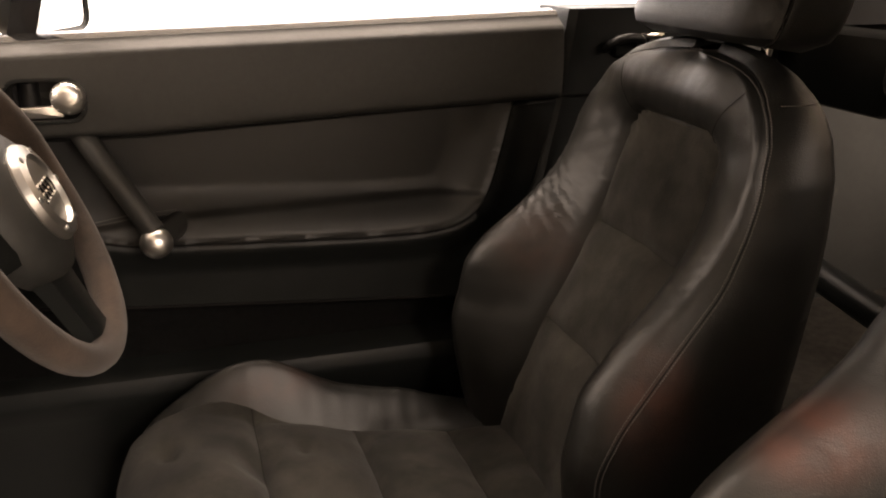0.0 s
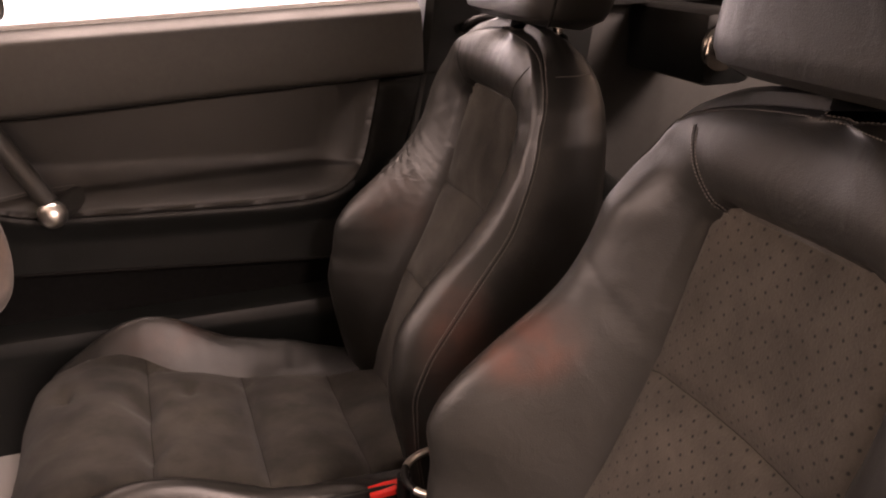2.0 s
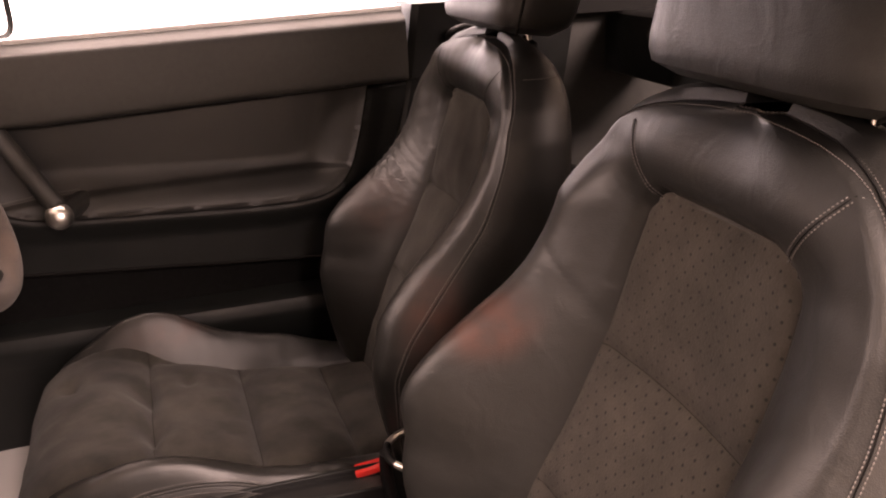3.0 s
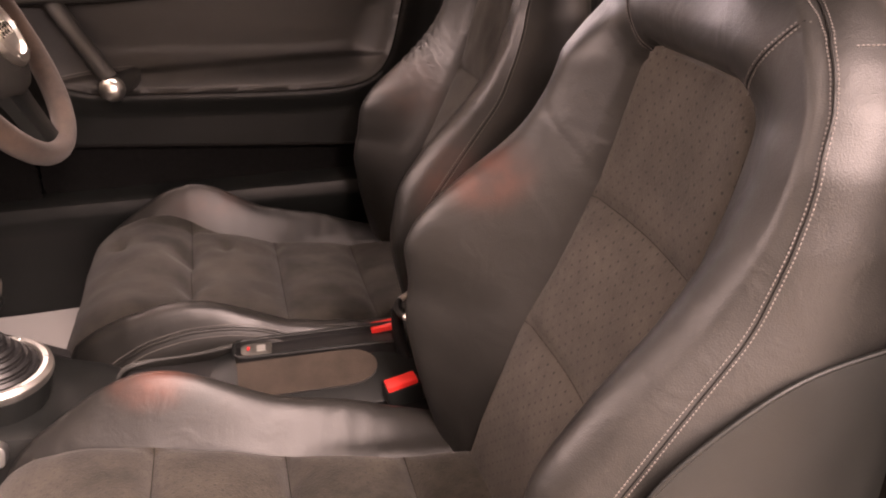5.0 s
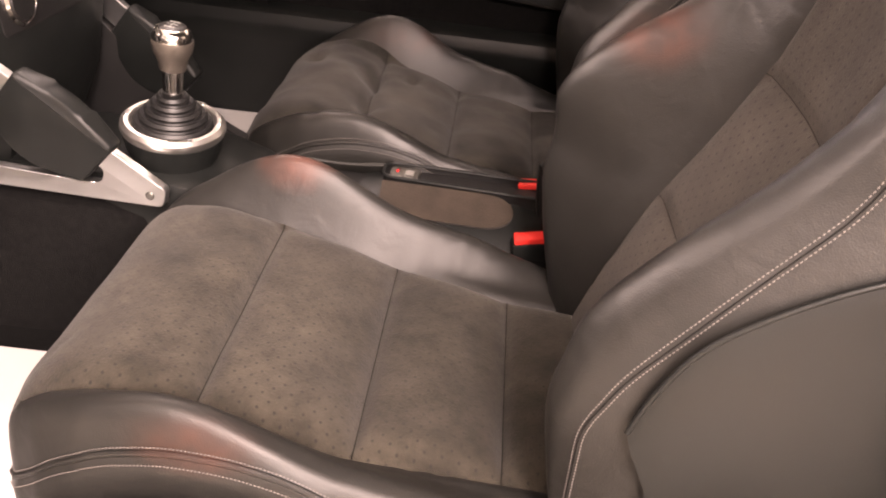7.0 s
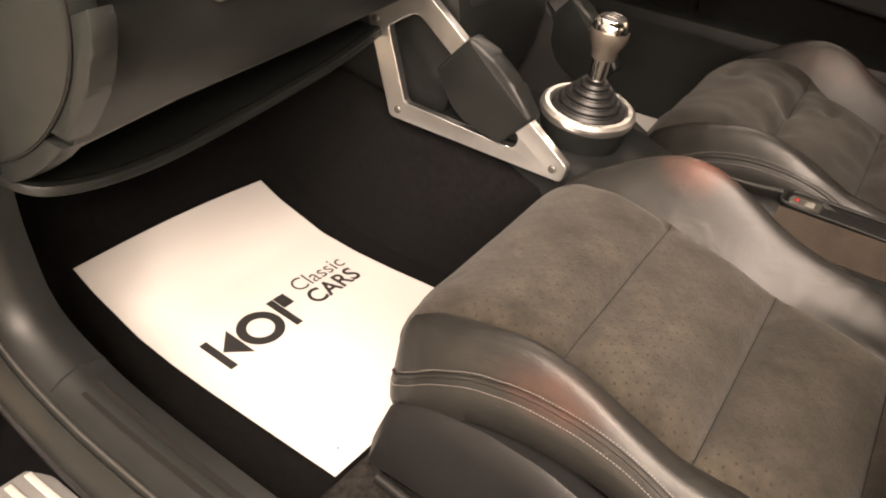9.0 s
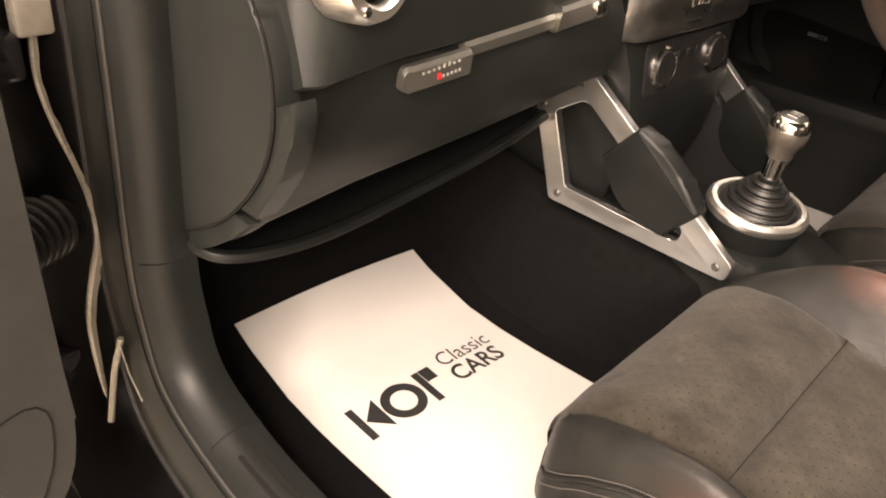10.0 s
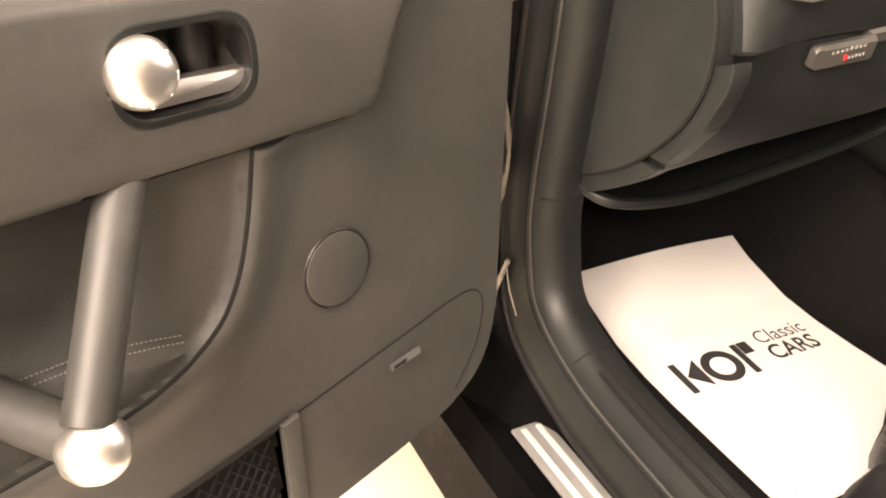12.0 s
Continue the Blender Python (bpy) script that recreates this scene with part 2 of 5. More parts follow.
def box(x0, x1, y0, y1, z0, z1, bevel=0.0, seg=2, bm=None):
    bm = bm or bmesh.new()
    r = bmesh.ops.create_cube(bm, size=1.0)
    for v in r["verts"]:
        v.co = ((x0 + x1) / 2 + v.co.x * (x1 - x0), (y0 + y1) / 2 + v.co.y * (y1 - y0), (z0 + z1) / 2 + v.co.z * (z1 - z0))
    if bevel:
        edges = list({e for v in r["verts"] for e in v.link_edges})
        bmesh.ops.bevel(bm, geom=edges, offset=bevel, segments=seg, affect="EDGES", profile=0.5)
    return bm


def loft(rings, closed=True, caps=True, bm=None):
    bm = bm or bmesh.new()
    vs = [[bm.verts.new(p) for p in ring] for ring in rings]
    n = len(rings[0])
    for a, b in zip(vs, vs[1:]):
        for i in range(n if closed else n - 1):
            j = (i + 1) % n
            bm.faces.new((a[i], a[j], b[j], b[i]))
    if caps and closed:
        bm.faces.new(vs[0])
        bm.faces.new(list(reversed(vs[-1])))
    return bm


def frame_at(d, up=Vector((0, 0, 1))):
    d = d.normalized()
    if abs(d.dot(up)) > 0.95:
        up = Vector((1, 0, 0))
    s = d.cross(up).normalized()
    return s, s.cross(d).normalized()


def sweep(path, profile, caps=True, up=Vector((0, 0, 1)), bm=None):
    """A closed profile of (side, up) pairs along a path."""
    pts = [Vector(p) for p in path]
    rings = []
    for i, p in enumerate(pts):
        d = pts[min(i + 1, len(pts) - 1)] - pts[max(i - 1, 0)]
        s, u = frame_at(d, up)
        rings.append([p + s * a + u * b for a, b in profile])
    return loft(rings, True, caps, bm)


def tube(path, r, n=10, bm=None, up=Vector((0, 0, 1))):
    return sweep(path, [(r * math.cos(2 * math.pi * k / n), r * math.sin(2 * math.pi * k / n)) for k in range(n)], True, up, bm)


def spline(pts, n=8):
    """Points of a smooth curve through pts."""
    P = [Vector(p) for p in pts]
    out = []
    for i in range(len(P) - 1):
        a, b, c, d = P[max(i - 1, 0)], P[i], P[i + 1], P[min(i + 2, len(P) - 1)]
        for k in range(n):
            t = k / n
            out.append(0.5 * (2 * b + (c - a) * t + (2 * a - 5 * b + 4 * c - d) * t * t + (3 * b - a - 3 * c + d) * t ** 3))
    return out + [P[-1]]


def lathe(profile, centre, axis=(0, 0, 1), n=32, bm=None):
    """A profile of (radius, height) turned about an axis through centre."""
    ax = Vector(axis).normalized()
    s, u = frame_at(ax)
    c = Vector(centre)
    rings = [[c + ax * h + (s * math.cos(2 * math.pi * k / n) + u * math.sin(2 * math.pi * k / n)) * max(r, 1e-4) for k in range(n)] for r, h in profile]
    return loft(rings, True, True, bm)


def ball(centre, r, bm=None, seg=24, squash=1.0):
    bm = bm or bmesh.new()
    bmesh.ops.create_uvsphere(bm, u_segments=seg, v_segments=seg // 2, radius=r, matrix=Matrix.Translation(centre) @ Matrix.Diagonal((1, 1, squash, 1)))
    return bm


def plate(outer, place, thick, inner=None, bevel=0.0, bm=None):
    """A flat plate of outline pairs (a, b), with one opening, at place(a, b, depth)."""
    bm = bm or bmesh.new()
    edges = []
    for loop in ([outer] if inner is None else [outer, inner]):
        vs = [bm.verts.new((a, b, 0)) for a, b in loop]
        edges += [bm.edges.new((vs[i], vs[(i + 1) % len(vs)])) for i in range(len(vs))]
    bmesh.ops.triangle_fill(bm, use_beauty=True, use_dissolve=True, edges=edges)
    r = bmesh.ops.extrude_face_region(bm, geom=bm.faces[:])
    for v in [g for g in r["geom"] if isinstance(g, bmesh.types.BMVert)]:
        v.co.z = thick
    if bevel:
        rim = [e for e in bm.edges if len(e.link_faces) == 2 and e.calc_face_angle(0) > 1.0]
        bmesh.ops.bevel(bm, geom=rim, offset=bevel, segments=2, affect="EDGES", profile=0.5)
    for v in bm.verts:
        v.co = place(v.co.x, v.co.y, v.co.z)
    return bm


def rounded(pts, r, n=5):
    """An outline with its corners rounded by r (one number, or one a corner)."""
    out = []
    for i, p in enumerate(pts):
        p, a, b = Vector(p), Vector(pts[i - 1]), Vector(pts[(i + 1) % len(pts)])
        ri = r[i] if isinstance(r, (list, tuple)) else r
        da, db = (a - p), (b - p)
        ri = min(ri, da.length * 0.45, db.length * 0.45)
        s, e = p + da.normalized() * ri, p + db.normalized() * ri
        for k in range(n + 1):
            t = k / n
            out.append(tuple((1 - t) ** 2 * s + 2 * t * (1 - t) * p + t * t * e))
    return out


def ellipse(cx, cy, rx, ry, n=36):
    return [(cx + rx * math.cos(2 * math.pi * k / n), cy + ry * math.sin(2 * math.pi * k / n)) for k in range(n)]


def table(x, xs, ys):
    return float(np.interp(x, xs, ys))


def sstep(t):
    t = min(1.0, max(0.0, t))
    return t * t * (3 - 2 * t)


def stitches(path, length=0.0021, gap=0.0009, r=0.00060, bm=None):
    """Short thread stitches along a path."""
    bm = bm or bmesh.new()
    pts = [Vector(p) for p in path]
    cum = [0.0]
    for a, b in zip(pts, pts[1:]):
        cum.append(cum[-1] + (b - a).length)

    def at(s):
        i = max(0, min(len(pts) - 2, int(np.searchsorted(cum, s)) - 1))
        return pts[i].lerp(pts[i + 1], (s - cum[i]) / max(1e-9, cum[i + 1] - cum[i]))
    s = 0.0
    while s + length < cum[-1]:
        a, b = at(s), at(s + length)
        sd, u = frame_at(b - a)
        rings = [[p + sd * r * m * math.cos(k * math.pi / 2) + u * r * m * math.sin(k * math.pi / 2) for k in range(4)] for p, m in ((a, 0.4), (a.lerp(b, 0.5), 1.1), (b, 0.4))]
        loft(rings, True, True, bm)
        s += length + gap
    return bm


def lettering(body, size, place, depth, material, name, parent, bold=0.0, spacing=1.0, wide=0.0):
    """A word in the built-in font, laid out by place(a, b, depth)."""
    cu = bpy.data.curves.new(name, "FONT")
    cu.body, cu.size, cu.extrude, cu.offset, cu.space_character = body, size, 0.0, bold, spacing
    cu.resolution_u = 4
    tmp = bpy.data.objects.new(name, cu)
    me = bpy.data.meshes.new_from_object(tmp)
    bm = bmesh.new()
    bm.from_mesh(me)
    bmesh.ops.triangulate(bm, faces=bm.faces)
    bpy.data.objects.remove(tmp)
    bpy.data.meshes.remove(me)
    bpy.data.curves.remove(cu)
    for _ in range(2):
        bmesh.ops.subdivide_edges(bm, edges=[e for e in bm.edges if e.calc_length() > size * 0.25], cuts=1)
        bmesh.ops.triangulate(bm, faces=bm.faces)
    reach = max(v.co.x for v in bm.verts)
    for v in bm.verts:
        v.co = place(v.co.x * (wide / reach if wide else 1.0), v.co.y, depth)
    return part(name, bm, material, parent, smooth=False)


YC = 0.51          # middle of the car
P_SEAT, D_SEAT = 0.224, 0.789
SKEW = 0.055


# ---- seats ----
XZ = [0.34, 0.40, 0.50, 0.558, 0.62, 0.688, 0.75, 0.81, 0.86, 0.91]
XX = [0.332, 0.347, 0.374, 0.396, 0.430, 0.462, 0.482, 0.497, 0.510, 0.530]
BZ = [0.34, 0.36, 0.42, 0.47, 0.527, 0.60, 0.656, 0.69, 0.72, 0.77, 0.82, 0.88, 0.91]
BX = [0.332, 0.335, 0.322, 0.312, 0.304, 0.320, 0.366, 0.402, 0.428, 0.460, 0.480, 0.502, 0.525]
SZ = [0.34, 0.45, 0.528, 0.572, 0.638, 0.706, 0.75, 0.786, 0.848, 0.88, 0.906]
SX = [0.338, 0.326, 0.325, 0.344, 0.392, 0.444, 0.462, 0.475, 0.487, 0.500, 0.518]
HZ = [0.34, 0.45, 0.557, 0.62, 0.688, 0.755, 0.80, 0.835, 0.860, 0.874, 0.884, 0.891, 0.897, 0.901, 0.9035]
HW = [0.190, 0.198, 0.203, 0.201, 0.197, 0.192, 0.185, 0.171, 0.153, 0.138, 0.121, 0.102, 0.076, 0.046, 0.012]
KZ = [0.34, 0.40, 0.56, 0.706, 0.827, 0.86, 0.89, 0.906]
KX = [0.47, 0.495, 0.535, 0.558, 0.568, 0.568, 0.560, 0.550]


# fitted to the seat outlines in the camera's view, away from the passenger door: how much wider, and how far the
# bolster stands forward
WZ = [0.34, 0.45, 0.56, 0.68, 0.755, 0.80, 0.835, 0.86, 0.874, 0.884, 0.891, 0.897, 0.9035]
WD = [0.004, 0.012, 0.0163, 0.0105, 0.0112, 0.0090, 0.0145, 0.0175, 0.0220, 0.0180, 0.0135, 0.0100, 0.0085]
FZ = [0.45, 0.53, 0.58, 0.63, 0.68, 0.73, 0.78, 0.84]
F_PASSENGER = [0.0068, 0.0090, 0.0080, -0.0210, -0.0150, 0.0060, -0.0010, -0.0080]
F_DRIVER = [0.0053, 0.0076, 0.0110, -0.0020, 0.0170, 0.0230, 0.0125, 0.0043]


def smooth_table(x, xs, ys, h=0.02):
    return sum(table(x + d * h, xs, ys) for d in (-1, -0.5, 0, 0.5, 1)) / 5


def half_back(z, y):
    return smooth_table(z, HZ, HW, 0.0015) + (smooth_table(z, WZ, WD, 0.004) if y > 0 else 0.0)


def back_insert(y, z):
    """Signed distance to the edge of the backrest's suede insert (inside: minus)."""
    w = table(z, [0.34, 0.40, 0.50, 0.60, 0.70, 0.76, 0.83], [0.118, 0.112, 0.101, 0.098, 0.099, 0.099, 0.094])
    r = 0.035
    dy, dz = abs(y) - (w - r), z - (0.828 - r)
    return math.hypot(max(dy, 0), max(dz, 0)) + min(max(dy, dz), 0) - r


BACK_SEAMS = (0.556, 0.684)


def crumple(a, b, scale, seed):
    """Soft uneven folds, between -1 and 1."""
    return noise.noise(Vector((a * scale, b * scale, seed))) + 0.5 * noise.noise(Vector((a * scale * 2.1, b * scale * 2.1, seed + 7)))


def back_x(y, z, hw, worn=0.0):
    x0 = smooth_table(z, XZ, XX, 0.02)
    crest, sx = smooth_table(z, BZ, BX, 0.016), smooth_table(z, SZ, SX, 0.012)
    wi = min(0.092, hw * 0.55)
    yb = hw * 0.83
    a = abs(y)
    crest = min(crest, sx - 0.002) + ((-0.012 - 0.012 * math.exp(-((z - 0.69) / 0.06) ** 2)) if y > 0 else 0.006)
    if y > 0:
        crest -= (1 - worn) * 0.008 * math.exp(-((z - 0.59) / 0.13) ** 2)
        sx -= 0.008 + (1 - worn) * 0.006 * math.exp(-((z - 0.59) / 0.13) ** 2)
    if y > 0:
        forward = smooth_table(z, FZ, F_DRIVER if worn else F_PASSENGER, 0.016)
        crest += forward
        sx += forward
    if a <= wi:
        x = x0
    elif a <= yb:
        x = x0 + (crest - x0) * sstep((a - wi) / (yb - wi))
    else:
        q = (a - yb) / max(1e-6, hw - yb)
        x = crest + (sx - crest) * q * q
    # rounded crown above the insert
    k = sstep((z - 0.80) / 0.06)
    crown = smooth_table(z, [0.80, 0.84, 0.865, 0.885, 0.896, 0.9035], [0.492, 0.494, 0.499, 0.509, 0.519, 0.531], 0.006) - 0.005 * (0.5 - 0.5 * math.cos(2 * math.pi * min(1.0, a / max(hw, 0.02))))
    x += (crown - x) * k
    d = back_insert(y, z)
    edge = sstep((hw - a) / 0.012)
    if d < 0:
        k = min(abs(z - s) for s in BACK_SEAMS)
        pr = 0.010 * (1 - math.exp(d / 0.008)) * (0.15 * (1 - math.exp(-k / 0.003)) + 0.45 * (1 - math.exp(-(k / 0.010) ** 2)) + 0.40 * (1 - math.exp(-(k / 0.026) ** 2)))
        pr -= 0.007 * (1 - (a / 0.1) ** 2) if a < 0.1 else 0
        pr += (0.0010 + 0.0030 * worn) * crumple(y, z, 14, 3)
    else:
        pr = 0.010 * (1 - math.exp(-d / 0.005)) * edge
        w = sstep((a - 0.10) / 0.03) * edge
        fold = 1 - 2 * abs(math.sin(250 * (z - 0.75 * (a - 0.15)) + 2.5 * noise.noise(Vector((y * 12, z * 18, 1)))))
        pr += (0.0002 + 0.0030 * worn) * fold * math.exp(-((z - 0.702 - 0.6 * (a - 0.15)) / 0.032) ** 2) * w * (1 if y > 0 else 0.15)
        # one pinched crease across the bolster, and gathers round the crown
        pr -= (1 - worn) * (0.004 if y > 0 else 0.0015) * math.exp(-((z - 0.723 - 0.9 * (a - 0.125)) / 0.007) ** 2) * math.exp(-((a - 0.132) / 0.028) ** 2)
        gather = math.sin(a * 260 + 2 * noise.noise(Vector((y * 20, z * 9, 4)))) if z > 0.80 else math.sin((z + 0.5 * a) * 210 + 3 * noise.noise(Vector((y * 9, z * 14, 6))))
        pr += (0.0001 + 0.0004 * worn) * (0.25 if z > 0.80 else 1.0) * gather * edge * (1 - math.exp(-d / 0.012)) * sstep((z - 0.74) / 0.05)
        pr += (0.0008 * crumple(y, z, 16, 5) + 0.0007 * worn * crumple(y, z, 42, 5)) * w
    return x - pr


CX = [-0.150, -0.142, -0.13, -0.10, -0.05, 0.013, 0.142, 0.267, 0.34, 0.38]
CZ = [0.350, 0.385, 0.408, 0.430, 0.438, 0.433, 0.400, 0.385, 0.380, 0.378]
GX = [-0.15, -0.10, -0.066, -0.01, 0.03, 0.055, 0.10, 0.137, 0.18, 0.227, 0.30, 0.38]
GH = [0.0, 0.006, 0.020, 0.054, 0.066, 0.068, 0.056, 0.044, 0.036, 0.034, 0.012, 0.0]
CUSH_SEAMS = (0.021, 0.151, 0.276)
SEAMX = [-0.15, -0.11, -0.08, -0.035, 0.02, 0.07, 0.115, 0.16, 0.21, 0.30, 0.38]
SEAMZ = [0.345, 0.372, 0.402, 0.430, 0.443, 0.443, 0.434, 0.412, 0.400, 0.385, 0.375]


def cush_half(x):
    return table(x, [-0.150, -0.145, -0.135, -0.12, -0.09, -0.05, 0.30, 0.38], [0.125, 0.150, 0.171, 0.187, 0.199, 0.205, 0.205, 0.19])


def cush_insert(x, y, worn=0.0):
    w = table(x, [-0.15, -0.05, 0.013, 0.142, 0.267, 0.38], [0.158, 0.150, 0.147, 0.144, 0.130, 0.124])
    if worn and y > 0:
        w += 0.016 * sstep((0.10 - x) / 0.14)
    return abs(y) - w


def cush_z(x, y, hw, worn=0.0):
    z0 = smooth_table(x, CX, CZ, 0.012)
    h = smooth_table(x, GX, GH) * (1.0 if y > 0 else 0.62)
    w = min(hw * 0.78, 0.142)
    yb = hw * 0.90
    a = abs(y)
    seam = smooth_table(x, SEAMX, SEAMZ, 0.015)
    d = cush_insert(x, y, worn)
    if d < 0:
        k = min(abs(x - s) for s in CUSH_SEAMS)
        pr = 0.018 * (1 - math.exp(d / 0.010)) * (0.42 * (1 - math.exp(-(k / 0.0075) ** 2)) + 0.16 * (1 - math.exp(-k / 0.003)) + 0.42 * (1 - math.exp(-(k / 0.032) ** 2)))
        pr += (0.0018 + 0.0034 * worn) * crumple(x, y, 13, 11)
        for px, py, deep, wide in ((0.012, 0.045, 0.011, 0.030), (0.02, -0.06, 0.009, 0.026), (-0.085, 0.085, 0.008, 0.020), (0.075, 0.075, 0.006, 0.018)):
            pr -= worn * 2.0 * deep * math.exp(-((x - px) ** 2 * 2.2 + (y - py) ** 2) / wide ** 2)
        pr -= worn * 0.004 * math.exp(-((x + 0.085 + 0.35 * (y - 0.09)) / 0.004) ** 2) * math.exp(-((y - 0.085) / 0.03) ** 2)
        pr += worn * 0.006 * math.exp(-((x + 0.05) / 0.035) ** 2 - (y / 0.07) ** 2)
        pr -= (1 - worn) * 0.0035 * math.exp(-((x + 0.115 - 0.5 * (y + 0.115)) / 0.003) ** 2) * math.exp(-((y + 0.115) / 0.022) ** 2)
    else:
        pr = 0.007 * (1 - math.exp(-d / 0.006)) * sstep((hw - a) / 0.01)
        fold = math.sin(x * 210 + 4 * noise.noise(Vector((x * 10, y * 14, 2))))
        pr += (0.0009 * fold * math.exp(-((x - 0.215) / 0.035) ** 2) + (0.0007 + 0.0018 * worn) * crumple(x, y, 24, 9)) * sstep((hw - a) / 0.02)
    if a <= w:
        z = z0
    elif a <= yb:
        z = z0 + h * sstep((a - w) / (yb - w))
    else:
        q = (a - yb) / (hw - yb)
        top = z0 + h
        z = top - (top - seam) * (1 - math.sqrt(max(0, 1 - 0.94 * q * q))) / (1 - math.sqrt(0.06))
    return z + pr


def split_grid(grid, inside):
    """Several meshes from one grid of places, its faces sorted by what inside() answers."""
    rows, cols = len(grid), len(grid[0])
    groups = {}
    for i in range(rows - 1):
        for j in range(cols - 1):
            quad = [grid[i][j], grid[i][j + 1], grid[i + 1][j + 1], grid[i + 1][j]]
            key = inside(quad)
            groups.setdefault(key, []).append(((i, j), (i, j + 1), (i + 1, j + 1), (i + 1, j)))
    made = {}
    for key, quads in groups.items():
        bm = bmesh.new()
        vmap = {}
        for q in quads:
            vs = []
            for ij in q:
                if ij not in vmap:
                    vmap[ij] = bm.verts.new(grid[ij[0]][ij[1]])
                vs.append(vmap[ij])
            bm.faces.new(vs)
        made[key] = bm
    return made


def seat(centre_y, label, dotted):
    worn = 0.0 if dotted else 1.0
    hide = LEATHER if dotted else WORN_LEATHER
    root = thing("car_seat", 0.15, centre_y, 0.24, label, "seat", "front seats")
    cy = centre_y
    # backrest: front skin, snapped to the edge of the insert and to the seams
    zs = list(np.arange(0.345, 0.85, 0.0055)) + [0.85, 0.856, 0.862, 0.868, 0.873, 0.878, 0.882, 0.886, 0.889, 0.892, 0.8945, 0.897, 0.899, 0.901, 0.9025, 0.9034]
    zs = [min(BACK_SEAMS, key=lambda s: abs(s - z)) if min(abs(s - z) for s in BACK_SEAMS) < 0.00275 else z for z in zs]
    zs = sorted(set(zs) | {0.640 + 0.0055 * k + 0.00275 for k in range(24)} | {q + o for q in BACK_SEAMS for o in (-0.0038, -0.0014, 0.0014, 0.0038)})
    N = 80
    grid = []
    for z in zs:
        row = []
        for j in range(N + 1):
            t = -1 + 2 * j / N
            hw = half_back(z, t)
            y = hw * (0.75 * t + 0.25 * math.sin(t * math.pi / 2))
            zz = z
            d = back_insert(y, z)
            if abs(d) < 0.0032 and abs(y) > 0.02:
                e = 0.0005
                gy = (back_insert(y + e, z) - d) / e
                gz = (back_insert(y, z + e) - d) / e
                y, zz = y - d * gy, z - d * gz
            row.append(Vector((back_x(y, zz, hw, worn), cy + y, zz)))
        grid.append(row)

    def where(quad):
        c = sum(quad, Vector()) / 4
        d = back_insert(c.y - cy, c.z)
        if d >= 0:
            return "leather"
        return sum(c.z > s for s in BACK_SEAMS)
    made = split_grid(grid, where)
    for q in BACK_SEAMS:
        i = min(range(len(zs)), key=lambda k: abs(zs[k] - q))
        part("panel_seam", tube([v for v in grid[i] if back_insert(v.y - cy, v.z) < 0.002], 0.0004, 6), SEAM, root)
    bm = made.pop("leather")
    # side and back of the shell
    rings = []
    for row, z in zip(grid, zs):
        hw = smooth_table(z, HZ, HW, 0.0015)
        kx = smooth_table(z, KZ, KX, 0.01)
        a, b = row[0], row[-1]
        ring = [b]
        for q, w in ((0.15, 0.008), (0.45, 0.012), (0.8, 0.006), (0.96, -0.006), (1.0, -0.02)):
            ring.append(Vector((b.x + (kx - b.x) * q, b.y + w * min(1, hw / 0.1), b.z + 0.012 * sstep((z - 0.865) / 0.035) * math.sin(math.pi * q ** 0.7))))
        ring.append(Vector((kx + 0.012, cy, b.z)))
        for q, w in ((1.0, -0.02), (0.96, -0.006), (0.8, 0.006), (0.45, 0.012), (0.15, 0.008)):
            ring.append(Vector((a.x + (kx - a.x) * q, a.y - w * min(1, hw / 0.1), a.z + 0.012 * sstep((z - 0.865) / 0.035) * math.sin(math.pi * q ** 0.7))))
        ring.append(a)
        rings.append(ring)
    back = loft(rings, False, False)
    back.faces.new([v for v in back.verts[:][-len(rings[-1]):-1]])
    part("backrest_front", bm, hide, root)
    part("backrest_shell", back, hide, root)
    for key in sorted(made):
        part("backrest_insert", made[key], DOTS_BACK if dotted else SUEDE, root, "perforated suede panel" if dotted else "worn suede panel")
    # seam with two rows of stitching, up one edge, over the top and down the other
    loop = [r[0] for r in grid[6:]] + list(grid[-1][8:-8:8]) + [r[-1] for r in reversed(grid[6:])]
    part("edge_seam", tube([p + Vector((-0.0008, 0, 0.0002)) for p in loop], 0.0005, 8, up=Vector((1, 0, 0))), NET, root, "dark seam")

    def on_back(y, z, lift=0.001):
        return Vector((back_x(y, z, half_back(z, y), worn) - lift, cy + y, z))
    rows = [[], []]
    for i, p in enumerate(loop):
        d = loop[min(i + 1, len(loop) - 1)] - loop[max(i - 1, 0)]
        out = Vector((0, -d.z, d.y)).normalized()
        q = p - out * 0.0017
        rows[0].append(on_back(q.y - cy, q.z, 0.0008))
        rows[1].append(p + out * 0.0010 + Vector((0.0015, 0, 0)))
    for row in rows:
        part("stitching", stitches(row), THREAD, root, "grey double stitching", smooth=False)
    for s in (-1, 1):
        line = [(s * (0.078 + 0.044 * t), 0.820 + 0.058 * t) for t in [k / 14 for k in range(15)]]
        part("shoulder_seam", tube([on_back(y, z, 0.0001) for y, z in line], 0.0005, 6), NET, root)
        for o in (-0.0030, 0.0030) if dotted else ():
            part("stitching", stitches([on_back(y + o, z, 0.0004) for y, z in line]), THREAD, root, "grey double stitching", smooth=False)
        zz = 0.868
        hw = half_back(zz, s)
        x0, x1 = back_x(s * hw, zz, hw, worn), smooth_table(zz, KZ, KX, 0.01)
